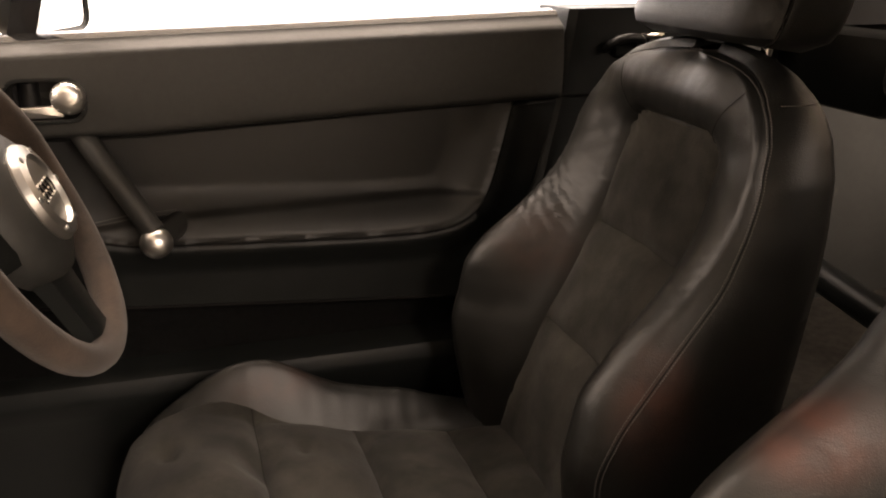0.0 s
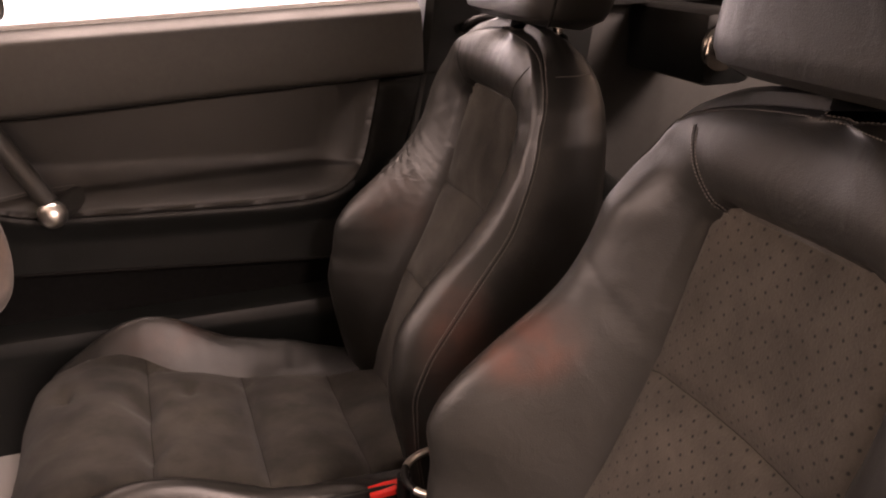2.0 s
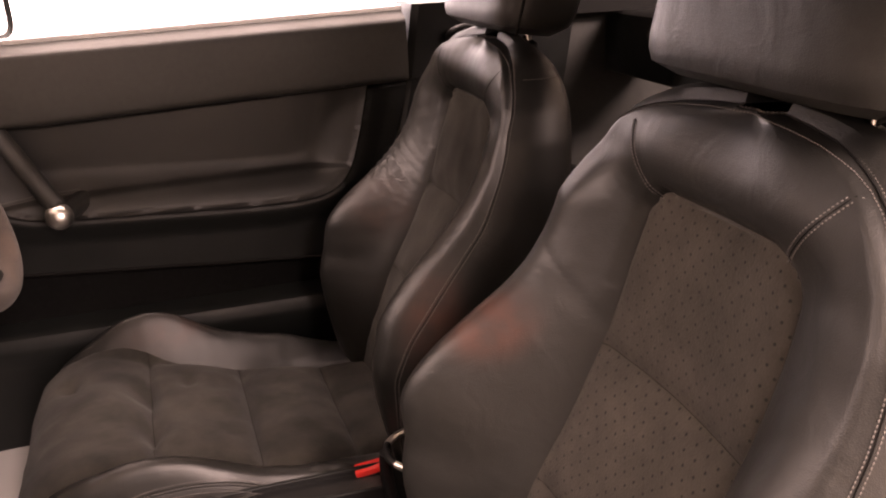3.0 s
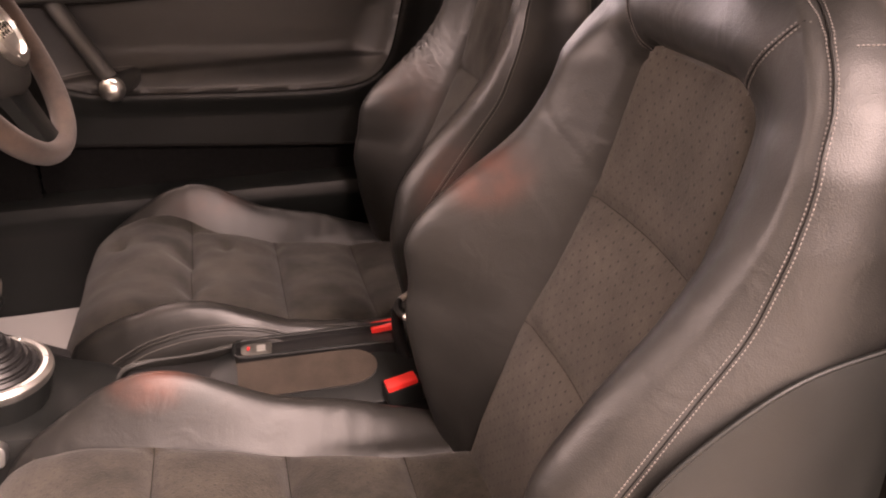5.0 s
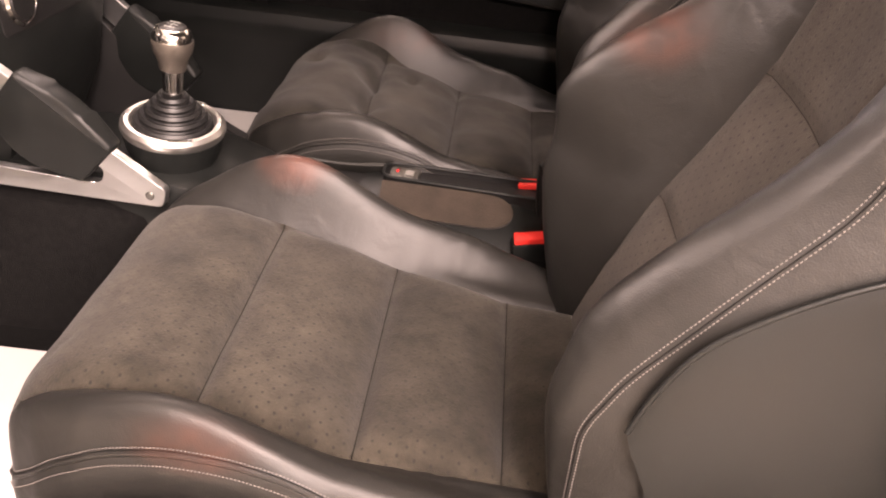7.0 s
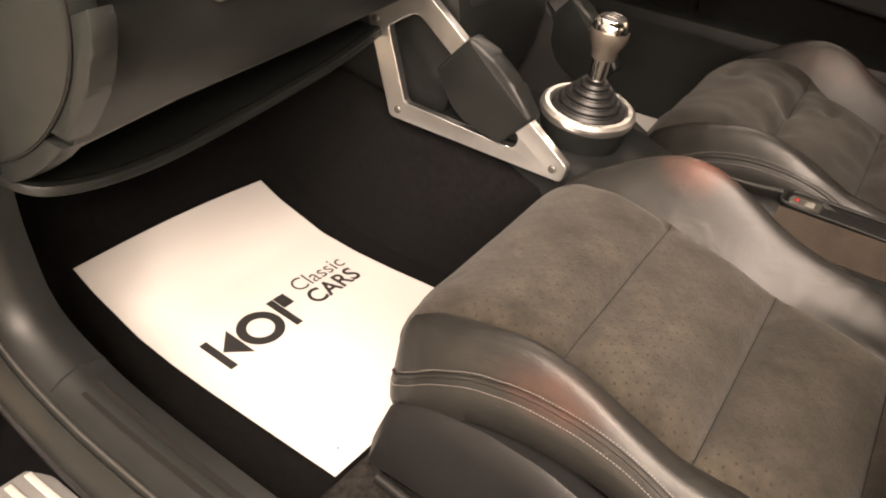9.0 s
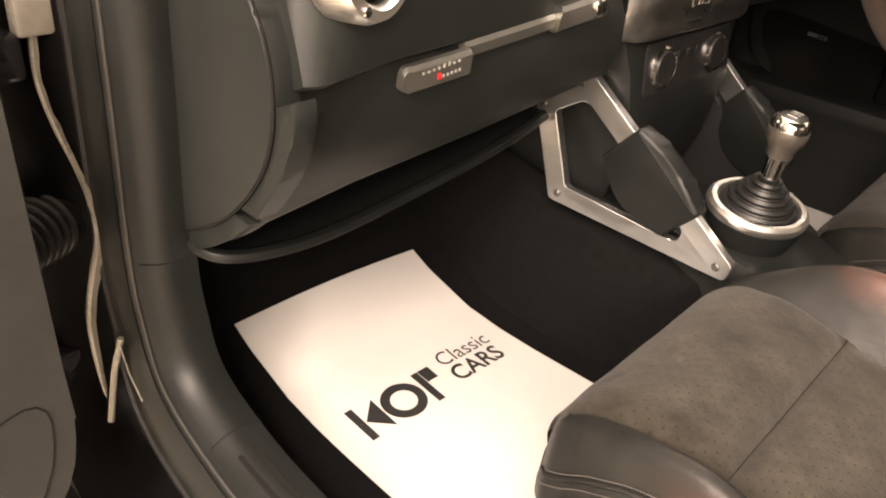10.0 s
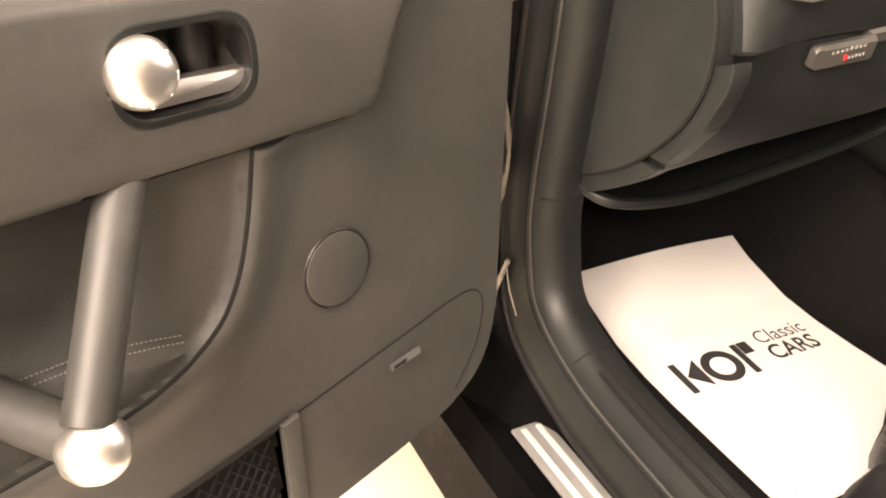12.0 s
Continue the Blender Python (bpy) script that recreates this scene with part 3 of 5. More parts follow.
        for o in (0.0, 0.006):
            part("stitching", stitches([Vector((x0 + (x1 - x0) * q, cy + s * (hw + w * min(1, hw / 0.1) + 0.0008), zz - o)) for q, w in ((0.15, 0.008), (0.45, 0.012), (0.8, 0.006), (0.96, -0.006))]), THREAD, root, "grey double stitching", smooth=False)
    # hard rear shell with a bead round its edge
    for s in ((-1,) if cy < YC else (1,)):
        edge = [(0.350, 0.545), (0.362, 0.583), (0.385, 0.621), (0.432, 0.658), (0.480, 0.682), (0.545, 0.695)]
        pts = spline([(x, cy + s * (smooth_table(z, HZ, HW, 0.0015) + 0.014), z) for x, z in edge], 6)
        part("shell_bead", tube(pts, 0.0019, 10, up=Vector((0, 1, 0))), PLASTIC, root, "black plastic bead")
        rings = [[p, p + Vector((0.004, s * 0.004, -0.012)), Vector((0.37 + 0.9 * (p.x - 0.35), p.y + s * 0.003, 0.50)), Vector((0.39 + 0.75 * (p.x - 0.35), p.y, 0.36))] for p in pts]
        part("rear_shell", loft(rings, False, False), PLASTIC, root, "charcoal plastic rear shell")
    # cushion
    xs = list(np.arange(-0.12, 0.375, 0.006))
    xs = [-0.150, -0.1485, -0.146, -0.142, -0.137, -0.131, -0.126] + [min(CUSH_SEAMS, key=lambda s: abs(s - x)) if min(abs(s - x) for s in CUSH_SEAMS) < 0.003 else x for x in xs]
    xs = sorted(set(xs) | {q + o for q in CUSH_SEAMS for o in (-0.0042, -0.0016, 0.0016, 0.0042)})
    grid = []
    for x in xs:
        hw = cush_half(x)
        row = []
        for j in range(N + 1):
            t = -1 + 2 * j / N
            y = hw * (0.6 * t + 0.4 * math.sin(t * math.pi / 2))
            d = cush_insert(x, y, worn)
            if abs(d) < 0.003:
                y -= d * (1 if y > 0 else -1)
            row.append(Vector((x - SKEW * y, cy + y, cush_z(x, y, hw, worn))))
        grid.append(row)

    def cwhere(quad):
        c = sum(quad, Vector()) / 4
        cx = c.x + SKEW * (c.y - cy)
        if cush_insert(cx, c.y - cy, worn) >= 0:
            return "inner" if c.y > cy else "outer"
        return sum(cx > s for s in CUSH_SEAMS)
    made = split_grid(grid, cwhere)
    for key in ("inner", "outer"):
        part("cushion_bolster", made.pop(key), hide, root)
    for key in sorted(made):
        part("cushion_insert", made[key], DOTS_CUSHION if dotted else SUEDE, root, "mottled suede panel")
    for q in CUSH_SEAMS:
        i = min(range(len(xs)), key=lambda k: abs(xs[k] - q))
        part("panel_seam", tube([v for v in grid[i] if cush_insert(xs[i], v.y - cy, worn) < 0.002], 0.0007, 6), SEAM, root)
    # band below the seam, round the front and the sides
    rings = []
    for row, x in zip(grid, xs):
        a, b = row[0], row[-1]
        k = sstep((x + 0.15) / 0.06)
        drop = 0.055
        rings.append([a, a + Vector((0, -0.006, -0.012)), a + Vector((0, -0.006, -0.03)), a + Vector((0, 0.004, -drop)), Vector((x, cy - 0.1, min(a.z - drop - 0.01, 0.32))),
                      Vector((x, cy + 0.1, min(b.z - drop - 0.01, 0.32))), b + Vector((0, -0.004, -drop)), b + Vector((0, 0.006, -0.03)), b + Vector((0, 0.006, -0.012)), b])
    bm = loft(rings, False, False)
    f0 = grid[0]
    low = [Vector((-0.148 if 0 < j < N else -0.146, p.y, 0.30)) for j, p in enumerate(f0)]
    mid = [Vector((-0.155, p.y, p.z - 0.02)) for p in f0]
    loft([f0, mid, low], False, False, bm)
    part("cushion_band", bm, hide, root)
    for sgn in (0, -1):
        s = -1 if sgn == 0 else 1
        line = [r[sgn] for r in grid[5:]]
        part("edge_seam", tube([p + Vector((0, s * 0.001, 0)) for p in line], 0.0026, 8), hide, root)
        for dz, dy in ((0.0058, 0.0008), (-0.007, 0.0065)):
            part("stitching", stitches([p + Vector((0, s * dy, dz)) for p in line]), THREAD, root, "grey double stitching", smooth=False)
        # plastic shield on the side of the seat base
        prof = []
        for k in range(40):
            x = -0.118 + 0.56 * k / 39
            zt = table(x, [-0.118, -0.11, -0.09, -0.06, 0.0, 0.06, 0.13, 0.20, 0.30, 0.44], [0.300, 0.335, 0.352, 0.366, 0.375, 0.372, 0.352, 0.325, 0.31, 0.30])
            prof.append((x, zt))
        y0 = cy + s * 0.203
        ringa = []
        for x, zt in prof:
            ringa.append([Vector((x, y0 - s * 0.02, zt)), Vector((x, y0, zt + 0.001)), Vector((x, y0 + s * 0.006, zt - 0.006)), Vector((x, y0 + s * 0.012, zt - 0.03)),
                          Vector((x, y0 + s * 0.010, 0.262)), Vector((x, y0 - s * 0.02, 0.262))])
        part("side_shield", loft(ringa, True, True), SHIELD, root, "black plastic side shield")
    part("base", box(-0.09, 0.40, cy - 0.16, cy + 0.16, 0.24, 0.33, 0.01), PLASTIC, root)
    part("slide_bar", tube(spline([(-0.100, cy - 0.222, 0.262), (-0.03, cy - 0.224, 0.256), (0.10, cy - 0.224, 0.252)], 4), 0.0062, 12), RUBBER, root)
    # headrest
    hz0, hz1 = 0.908, 1.09
    rings = []
    for k in range(17):
        t = k / 16
        z = hz0 + (hz1 - hz0) * t
        m = (1 - (abs(2 * t - 1)) ** 6) ** 0.5
        wy, dx = 0.108 + 0.032 * m, 0.034 + 0.022 * m
        cx = 0.545 + 0.04 * (t - 0.1)
        rings.append([(cx + dx * math.copysign(abs(math.cos(a)) ** 0.45, math.cos(a)), cy + wy * math.copysign(abs(math.sin(a)) ** 0.45, math.sin(a)), z) for a in [2 * math.pi * q / 40 for q in range(40)]])
        rings[-1] = [(x, y, z + (0.010 * (cx + dx - x) / (2 * dx) if t < 0.3 else 0.0) * (1 - t / 0.3)) for x, y, z in rings[-1]]
    head = part("headrest", loft(rings), hide, root)
    for s in (-1, 1):
        part("headrest_seam", tube([Vector(r[28 if s < 0 else 12]) + Vector((-0.0005, s * 0.0005, 0)) for r in rings], 0.0018, 6), NET, head)
        part("post", tube([(0.549, cy + s * 0.069, 0.87), (0.552, cy + s * 0.069, 0.94)], 0.006, 12), CHROME, head, "chrome post")
        part("sleeve", lathe([(0.014, 0), (0.014, 0.006), (0.009, 0.010), (0.007, 0.010)], (0.549, cy + s * 0.069, 0.893)), PLASTIC, head)
    return root


# ---- doors ----
D_SEAM = [(0.150, 0.809), (0.195, 0.800), (0.222, 0.792), (0.245, 0.781), (0.261, 0.771), (0.271, 0.760), (0.2815, 0.740), (0.288, 0.718), (0.2945, 0.7025), (0.304, 0.6950), (0.320, 0.6925), (0.55, 0.691), (0.80, 0.702), (1.20, 0.716)]
SCOOP = [(0.399, 0.6895), (0.405, 0.66), (0.412, 0.632), (0.420, 0.609), (0.428, 0.593), (0.437, 0.580), (0.447, 0.571), (0.457, 0.564), (0.478, 0.553), (0.516, 0.543), (0.58, 0.538), (0.70, 0.532), (0.85, 0.525), (0.93, 0.526), (0.975, 0.536), (1.005, 0.562), (1.025, 0.61), (1.050, 0.711)]
SCOOP = [(p[0], p[2]) for p in spline([(a, 0, z) for a, z in SCOOP], 3)]
COVER_TOP = [(0.160, 0.464), (0.162, 0.474), (0.168, 0.482), (0.178, 0.487), (0.192, 0.4885), (0.216, 0.487), (0.248, 0.482), (0.387, 0.464), (0.493, 0.454), (0.80, 0.430), (1.20, 0.40)]
COVER_FRONT = [(0.200, 0.385), (0.181, 0.408), (0.170, 0.424), (0.163, 0.443), (0.160, 0.464)]
COVER = COVER_FRONT + COVER_TOP[1:]


def ztop(a):
    return table(a, [0.14, 0.40, 0.73, 1.2], [0.804, 0.808, 0.816, 0.829])


def near_line(p, line):
    best, q = 9.0, p
    for a, b in zip(line, line[1:]):
        ax, ay = b[0] - a[0], b[1] - a[1]
        t = max(0, min(1, ((p[0] - a[0]) * ax + (p[1] - a[1]) * ay) / (ax * ax + ay * ay)))
        c = (a[0] + t * ax, a[1] + t * ay)
        d = math.hypot(p[0] - c[0], p[1] - c[1])
        if d < best:
            best, q = d, c
    return best, q


def door_zone(a, z):
    if z > table(a, [0.304, 0.320, 0.55, 0.80, 1.2], [0.695, 0.6925, 0.691, 0.702, 0.716]) and a > table(z, [0.695, 0.7025, 0.718, 0.740, 0.760, 0.771, 0.781, 0.792, 0.800, 0.809], [0.304, 0.2945, 0.288, 0.2815, 0.271, 0.261, 0.245, 0.222, 0.195, 0.150]):
        return "upper_panel"
    if 0.399 < a < 1.049 and z > table(a, [q[0] for q in SCOOP], [q[1] for q in SCOOP]):
        return "arm_recess"
    if a > table(z, [q[1] for q in COVER_FRONT], [q[0] for q in COVER_FRONT]) and z < table(a, [q[0] for q in COVER_TOP], [q[1] for q in COVER_TOP]):
        return "lower_cover" if a < 0.392 else "pocket"
    return "main_panel"


def door_depth(a, z, zone, drop=0.0):
    """How far the trim of a door stands out towards the cabin, at a along it and z up it."""
    if zone in ("arm_recess", "main_panel"):
        zone = "arm_recess" if 0.399 < a < 1.049 and z > table(a, [q[0] for q in SCOOP], [q[1] for q in SCOOP]) else "main_panel"
    if zone == "upper_panel":
        ds = near_line((a, z), D_SEAM)[0]
        d = 0.006 + 0.012 * (1 - math.exp(-ds / 0.0028)) - 0.022 * sstep((z - ztop(a) + 0.017) / 0.017) + 0.005 * math.sin(math.pi * (z - 0.69) / 0.13)
        rec = box_dist(a, z + drop, 0.4004, 0.4876, 0.7294, 0.7786, 0.0245)
        return d - 0.034 * sstep(0.5 - rec / 0.003)
    if zone == "arm_recess":
        ds = near_line((a, z), SCOOP)[0]
        fold = table(a, [0.44, 0.475, 0.52, 0.60, 0.95], [0.566, 0.570, 0.574, 0.576, 0.580])
        d = 0.007 - 0.009 * (1 - math.exp(-ds / 0.004)) - 0.034 * sstep(ds / 0.075)
        return d + 0.006 * sstep((fold - z) / 0.006) * sstep((a - 0.44) / 0.03) * sstep(ds / 0.01)
    if zone == "lower_cover":
        return 0.0006
    if zone == "pocket":
        ds = near_line((a, z), COVER)[0]
        return -0.022 * sstep((ds - 0.004) / 0.006) - 0.001
    ds = near_line((a, z), SCOOP)[0]
    roll = 0.012 * sstep(1 - ds / 0.045) - 0.005 * math.exp(-ds / 0.004)
    du = near_line((a, z), D_SEAM)[0]
    return roll * (1 if a < 1.0 else 0.6) - 0.008 * math.exp(-du / 0.0022) + 0.0030 * math.exp(-((du - 0.0055) / 0.0035) ** 2)


def box_dist(a, z, a0, a1, z0, z1, r):
    da, dz = abs(a - (a0 + a1) / 2) - (a1 - a0) / 2 + r, abs(z - (z0 + z1) / 2) - (z1 - z0) / 2 + r
    return math.hypot(max(da, 0), max(dz, 0)) + min(max(da, dz), 0) - r


def door_zbot(a):
    return table(a, [0.140, 0.143, 0.150, 0.161, 0.175, 0.191, 0.212, 0.25, 0.30, 0.40, 1.2], [0.45, 0.432, 0.412, 0.396, 0.384, 0.376, 0.369, 0.362, 0.357, 0.350, 0.330])


def car_door(place, label, name, lit_with_net, drop=0.0, group="doors"):
    """place(a, n, z): a along the door from its hinge, n towards the cabin."""
    base = place(0.6, 0, 0.34)
    root = thing(name, base.x, base.y, base.z, label, "car door", group)
    NA, NZ = 250, 130
    grid = []
    for i in range(NZ + 1):
        v = i / NZ
        row = []
        for j in range(NA + 1):
            u = (j / NA) ** 1.3
            al = 0.138 + 1.0 * u
            zb = door_zbot(al)
            z = zb + (ztop(al) - zb) * v
            a = al - 0.045 * (z - 0.50) * (1 - u) * (1 if z > 0.5 else 0.4) + u * (-0.30 * max(0, 0.70 - z) - 0.02)
            if 0 < i < NZ:
                da, dz = 1.3 * 1.0 * max(u, 0.004) ** 0.23 / NA, (ztop(al) - zb) / NZ
                for line in (D_SEAM, SCOOP, COVER):
                    d, q = near_line((a, z), line)
                    if abs(q[0] - a) < 0.55 * da and abs(q[1] - z) < 0.55 * dz:
                        a, z = q
                        break
            row.append((a, z))
        grid.append(row)
    zones = {}
    for i in range(NZ):
        for j in range(NA):
            q = (grid[i][j], grid[i][j + 1], grid[i + 1][j + 1], grid[i + 1][j])
            c = (sum(p[0] for p in q) / 4, sum(p[1] for p in q) / 4)
            zones.setdefault(door_zone(*c), []).append(((i, j), (i, j + 1), (i + 1, j + 1), (i + 1, j)))
    # Driver's door: worn leather, carpet and charcoal only darken the trim, for its shade.
    finish = {"arm_recess": LEATHER, "pocket": NET} if lit_with_net else {"arm_recess": WORN_LEATHER, "pocket": CARPET, "main_panel": PLASTIC, "lower_cover": CARPET}
    for zone in sorted(zones):
        bm, vmap = bmesh.new(), {}
        for q in zones[zone]:
            vs = []
            for ij in q:
                if ij not in vmap:
                    a, z = grid[ij[0]][ij[1]]
                    vmap[ij] = bm.verts.new((a, door_depth(a, z, zone, drop), z))
                vs.append(vmap[ij])
            bm.faces.new(vs)
        rim = [e for e in bm.edges if e.is_boundary]
        ext = bmesh.ops.extrude_edge_only(bm, edges=rim)
        for v in [g for g in ext["geom"] if isinstance(g, bmesh.types.BMVert)]:
            v.co.y -= 0.012
        for v in bm.verts:
            v.co = place(v.co.x, v.co.y, v.co.z)
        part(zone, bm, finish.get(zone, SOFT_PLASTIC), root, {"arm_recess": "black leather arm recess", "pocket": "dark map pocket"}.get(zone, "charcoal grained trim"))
    rim = [grid[i][0] for i in range(NZ)] + [grid[NZ][j] for j in range(NA)] + [grid[i][NA] for i in range(NZ, 0, -1)] + [grid[0][j] for j in range(NA, 0, -1)]
    rings = [[place(a, -0.008, z) for a, z in rim]]
    for dn, g in ((-0.02, 0.004), (-0.05, 0.006), (-0.11, 0.0)):
        rings.append([place(a + g * (1 if a > 0.6 else -1), dn, z + g * (1 if z > 0.6 else -1)) for a, z in rim])
    bm = loft(rings, True, False)
    bm.verts.ensure_lookup_table()
    bm.faces.new([v for v in bm.verts[-len(rim):]])
    part("door_shell", bm, PAINT, root, "black painted shell")
    # seam of the arm recess, and its stitched fold
    out = place(0.5, 0.1, 0.6) - place(0.5, 0.0, 0.6)
    part("seam", tube([place(a, 0.0070, z) for a, z in SCOOP], 0.0015, 8, up=out), NET, root, "dark seam")
    # A dark tube takes the place of shade in the upper panel's narrow gap.
    edge = [(a - 0.0030 * sstep((z - 0.690) / 0.012), z - 0.0030 * sstep((0.712 - z) / 0.012)) for a, z in D_SEAM]
    part("seam", tube([place(a, 0.0005, z) for a, z in edge], 0.0017, 8, up=out), NET, root, "dark seam")
    part("seam", tube([place(a, 0.0004, z) for a, z in COVER if a < 0.39], 0.0009, 6, up=out), NET, root, "dark seam")
    part("pocket_edge", tube([place(a, 0.0006, z) for a, z in ((0.392, 0.464), (0.493, 0.454), (0.65, 0.442), (0.80, 0.430), (0.95, 0.4187))], 0.0024, 8, up=out), NET, root, "black pocket edge")
    for o in (0.0, 0.0045):
        line = [(0.464 + 0.004 * k, table(0.464 + 0.004 * k, [0.44, 0.475, 0.52, 0.60], [0.566, 0.570, 0.574, 0.576]) + o + 0.001) for k in range(30)]
        part("stitching", stitches([place(a, door_depth(a, z, "arm_recess") + 0.0007, z) for a, z in line]), THREAD, root, "grey double stitching", smooth=False)
    # round cap
    cap = ellipse(0.333, 0.573, 0.0305, 0.0305, 40)
    part("round_cap", plate(cap, lambda a, b, c: place(a, c - 0.001, b), 0.0035, None, 0.0012), SOFT_PLASTIC, root)
    part("cap_groove", tube([place(a, 0.0008, b) for a, b in ellipse(0.333, 0.573, 0.0318, 0.0318, 40) + [(0.3648, 0.573)]], 0.0011, 6, up=out), RUBBER, root)
    # small maker's tag
    tag = part("tag", plate([(0.252, 0.4575), (0.287, 0.4555), (0.287, 0.4610), (0.252, 0.4635)], lambda a, b, c: place(a, 0.004 + c, b), 0.0030), ALUMINIUM, root, "small metal tag")
    part("tag_field", plate([(0.270, 0.4575), (0.2845, 0.4568), (0.2845, 0.4602), (0.270, 0.4612)], lambda a, b, c: place(a, 0.0068 + c, b), 0.0008), RUBBER, tag)
    # net and post of the map pocket
    if lit_with_net:
        part("pocket_post", plate([(0.385, 0.352), (0.402, 0.352), (0.402, 0.465), (0.385, 0.467)], lambda a, b, c: place(a, -0.001 + c, b), 0.008, None, 0.003), SOFT_PLASTIC, root)
    net = bmesh.new()
    for k in range(34 if lit_with_net else 0):
        for sg in (1, -1):
            a0 = 0.36 + k * 0.013
            pts = []
            for m in range(10):
                z = 0.362 + m * 0.010
                a = a0 + sg * (z - 0.40) * 0.8
                if 0.40 < a < 0.72 and z < table(a, [q[0] for q in COVER_TOP], [q[1] for q in COVER_TOP]) - 0.006:
                    pts.append(place(a, -0.010 + 0.004 * math.sin(a * 30), z))
            if len(pts) > 2:
                tube(pts, 0.0011, 5, net)
    if lit_with_net:
        part("net", net, NET, root, "black elastic net")

    def fit_at(a, n, z):
        return place(a, n, z - drop)

    # latch: bezel, flap and round knob
    ring = rounded([(0.3965, 0.7255), (0.4915, 0.7255), (0.4915, 0.7825), (0.3965, 0.7825)], 0.028, 9)
    rec = rounded([(0.402, 0.731), (0.486, 0.731), (0.486, 0.777), (0.402, 0.777)], 0.0225, 9)
    bez = part("latch_bezel", plate(ring, lambda a, b, c: fit_at(a, 0.0195 + c, b), 0.0034, rec, 0.001), PLASTIC, root, "black latch surround", angle=20)
    part("latch_well", loft([[fit_at(a, 0.022, z) for a, z in rec], [fit_at(a, -0.010, z) for a, z in rec], [fit_at(0.444 + 0.02 * (a - 0.444), -0.0115, 0.754 + 0.02 * (z - 0.754)) for a, z in rec]], True, False), SHIELD, bez)
    part("latch_barrel", tube([fit_at(0.424, -0.006, 0.735), fit_at(0.424, -0.006, 0.774)], 0.012, 16), SHIELD, bez)
    latch = part("latch_flap", plate(rounded([(0.402, 0.738), (0.413, 0.7325), (0.462, 0.7325), (0.462, 0.7475), (0.402, 0.7455)], 0.002), lambda a, b, c: fit_at(a, 0.006 + c, b), 0.010, None, 0.002), KNOB, root, "aluminium latch flap")
    n = (fit_at(0.46, 0.10, 0.75) - fit_at(0.46, 0, 0.75)).normalized()
    bm = lathe([(0.0005, 0.0365), (0.008, 0.0360), (0.0145, 0.0340), (0.0188, 0.0295), (0.0205, 0.023), (0.0195, 0.016), (0.014, 0.006), (0.012, -0.006)], fit_at(0.4715, 0.0, 0.757), n, 40)
    part("knob", bm, KNOB, latch, "satin metal round knob")
    s, u = frame_at(n)
    for k in range(8):
        q = fit_at(0.4715, 0.0, 0.757) + n * 0.0318 + (s * math.cos(k * 0.785) + u * math.sin(k * 0.785)) * 0.0168
        bm = ball(q - n * 0.0003, 0.0011, seg=8)
        bmesh.ops.translate(bm, verts=bm.verts, vec=-base)
        o = link_mesh("dimple", bm, KNOB)
        o.parent = root
    # slanting pull with a ball end
    p0, p1 = fit_at(0.467, -0.010, 0.722), fit_at(0.552, 0.052, 0.588)
    part("pull_bar", tube([p0, p0.lerp(p1, 0.5), p1], 0.0145, 20), SOFT_PLASTIC, root)
    part("pull_mount", tube([fit_at(0.584, -0.034, 0.576), fit_at(0.569, 0.005, 0.575), fit_at(0.553, 0.045, 0.574)], 0.0165, 18), SOFT_PLASTIC, root)
    bm = lathe([(0.0005, 0.024), (0.008, 0.0232), (0.0145, 0.0195), (0.019, 0.013), (0.0205, 0.006), (0.019, -0.002), (0.012, -0.012)], fit_at(0.553, 0.050, 0.575), n, 40)
    part("pull_ball", bm, KNOB, root, "satin metal ball end")
    return root


# ---- lamps and the hall round the car ----
# No ceiling lamp is seen: places, aims and watts are tuned to the cabin's shading.
area_lamp("ceiling_lamp_light", 0.55, -1.60, 2.90, 1.7, 0.35, 72)
area_lamp("ceiling_lamp_light", 1.0, -2.6, 2.90, 0.6, 1.4, 125, target=(0.3, -0.1, 0.5))
area_lamp("ceiling_lamp_light", 2.7, -2.6, 2.92, 1.8, 0.6, 110, target=(0.5, 0.3, 0.8))
# Low fill added from the passenger side; no window or lamp is known there.
area_lamp("side_fill_light", 1.9, -3.9, 1.9, 1.8, 1.0, 60, target=(0.4, 0.3, 0.75))
area_lamp("ceiling_lamp_light", -3.4, 0.4, 2.65, 2.2, 0.6, 76, target=(0.3, 0.5, 0.7))
area_lamp("ceiling_lamp_light", 0.05, 1.80, 2.95, 2.2, 1.0, 108)


def hall():
    single("floor", box(-5, 6, -5, 5.5, -0.12, 0.0), GLOSS_FLOOR, "glossy cream showroom floor", "floor", "structure")
    # Unseen walls and ceiling close the hall; their paleness is tuned as bounce light.
    single("wall_west", box(-5.2, -5, -5, 5.5, 0, 3.2), PLASTER, "pale painted wall", "wall", "structure")
    single("wall_east", box(6, 6.2, -5, 5.5, 0, 3.2), PLASTER, "pale painted wall", "wall", "structure")
    single("wall_south", box(-5.2, 6.2, -5.2, -5, 0, 3.2), PLASTER, "pale painted wall", "wall", "structure")
    single("wall_north", box(-5.2, 6.2, 5.5, 5.7, 0, 3.2), PLASTER, "pale painted wall", "wall", "structure")
    single("ceiling", box(-5.2, 6.2, -5.2, 5.7, 3.2, 3.3), PLASTER, "pale painted ceiling", "ceiling", "structure")


hall()


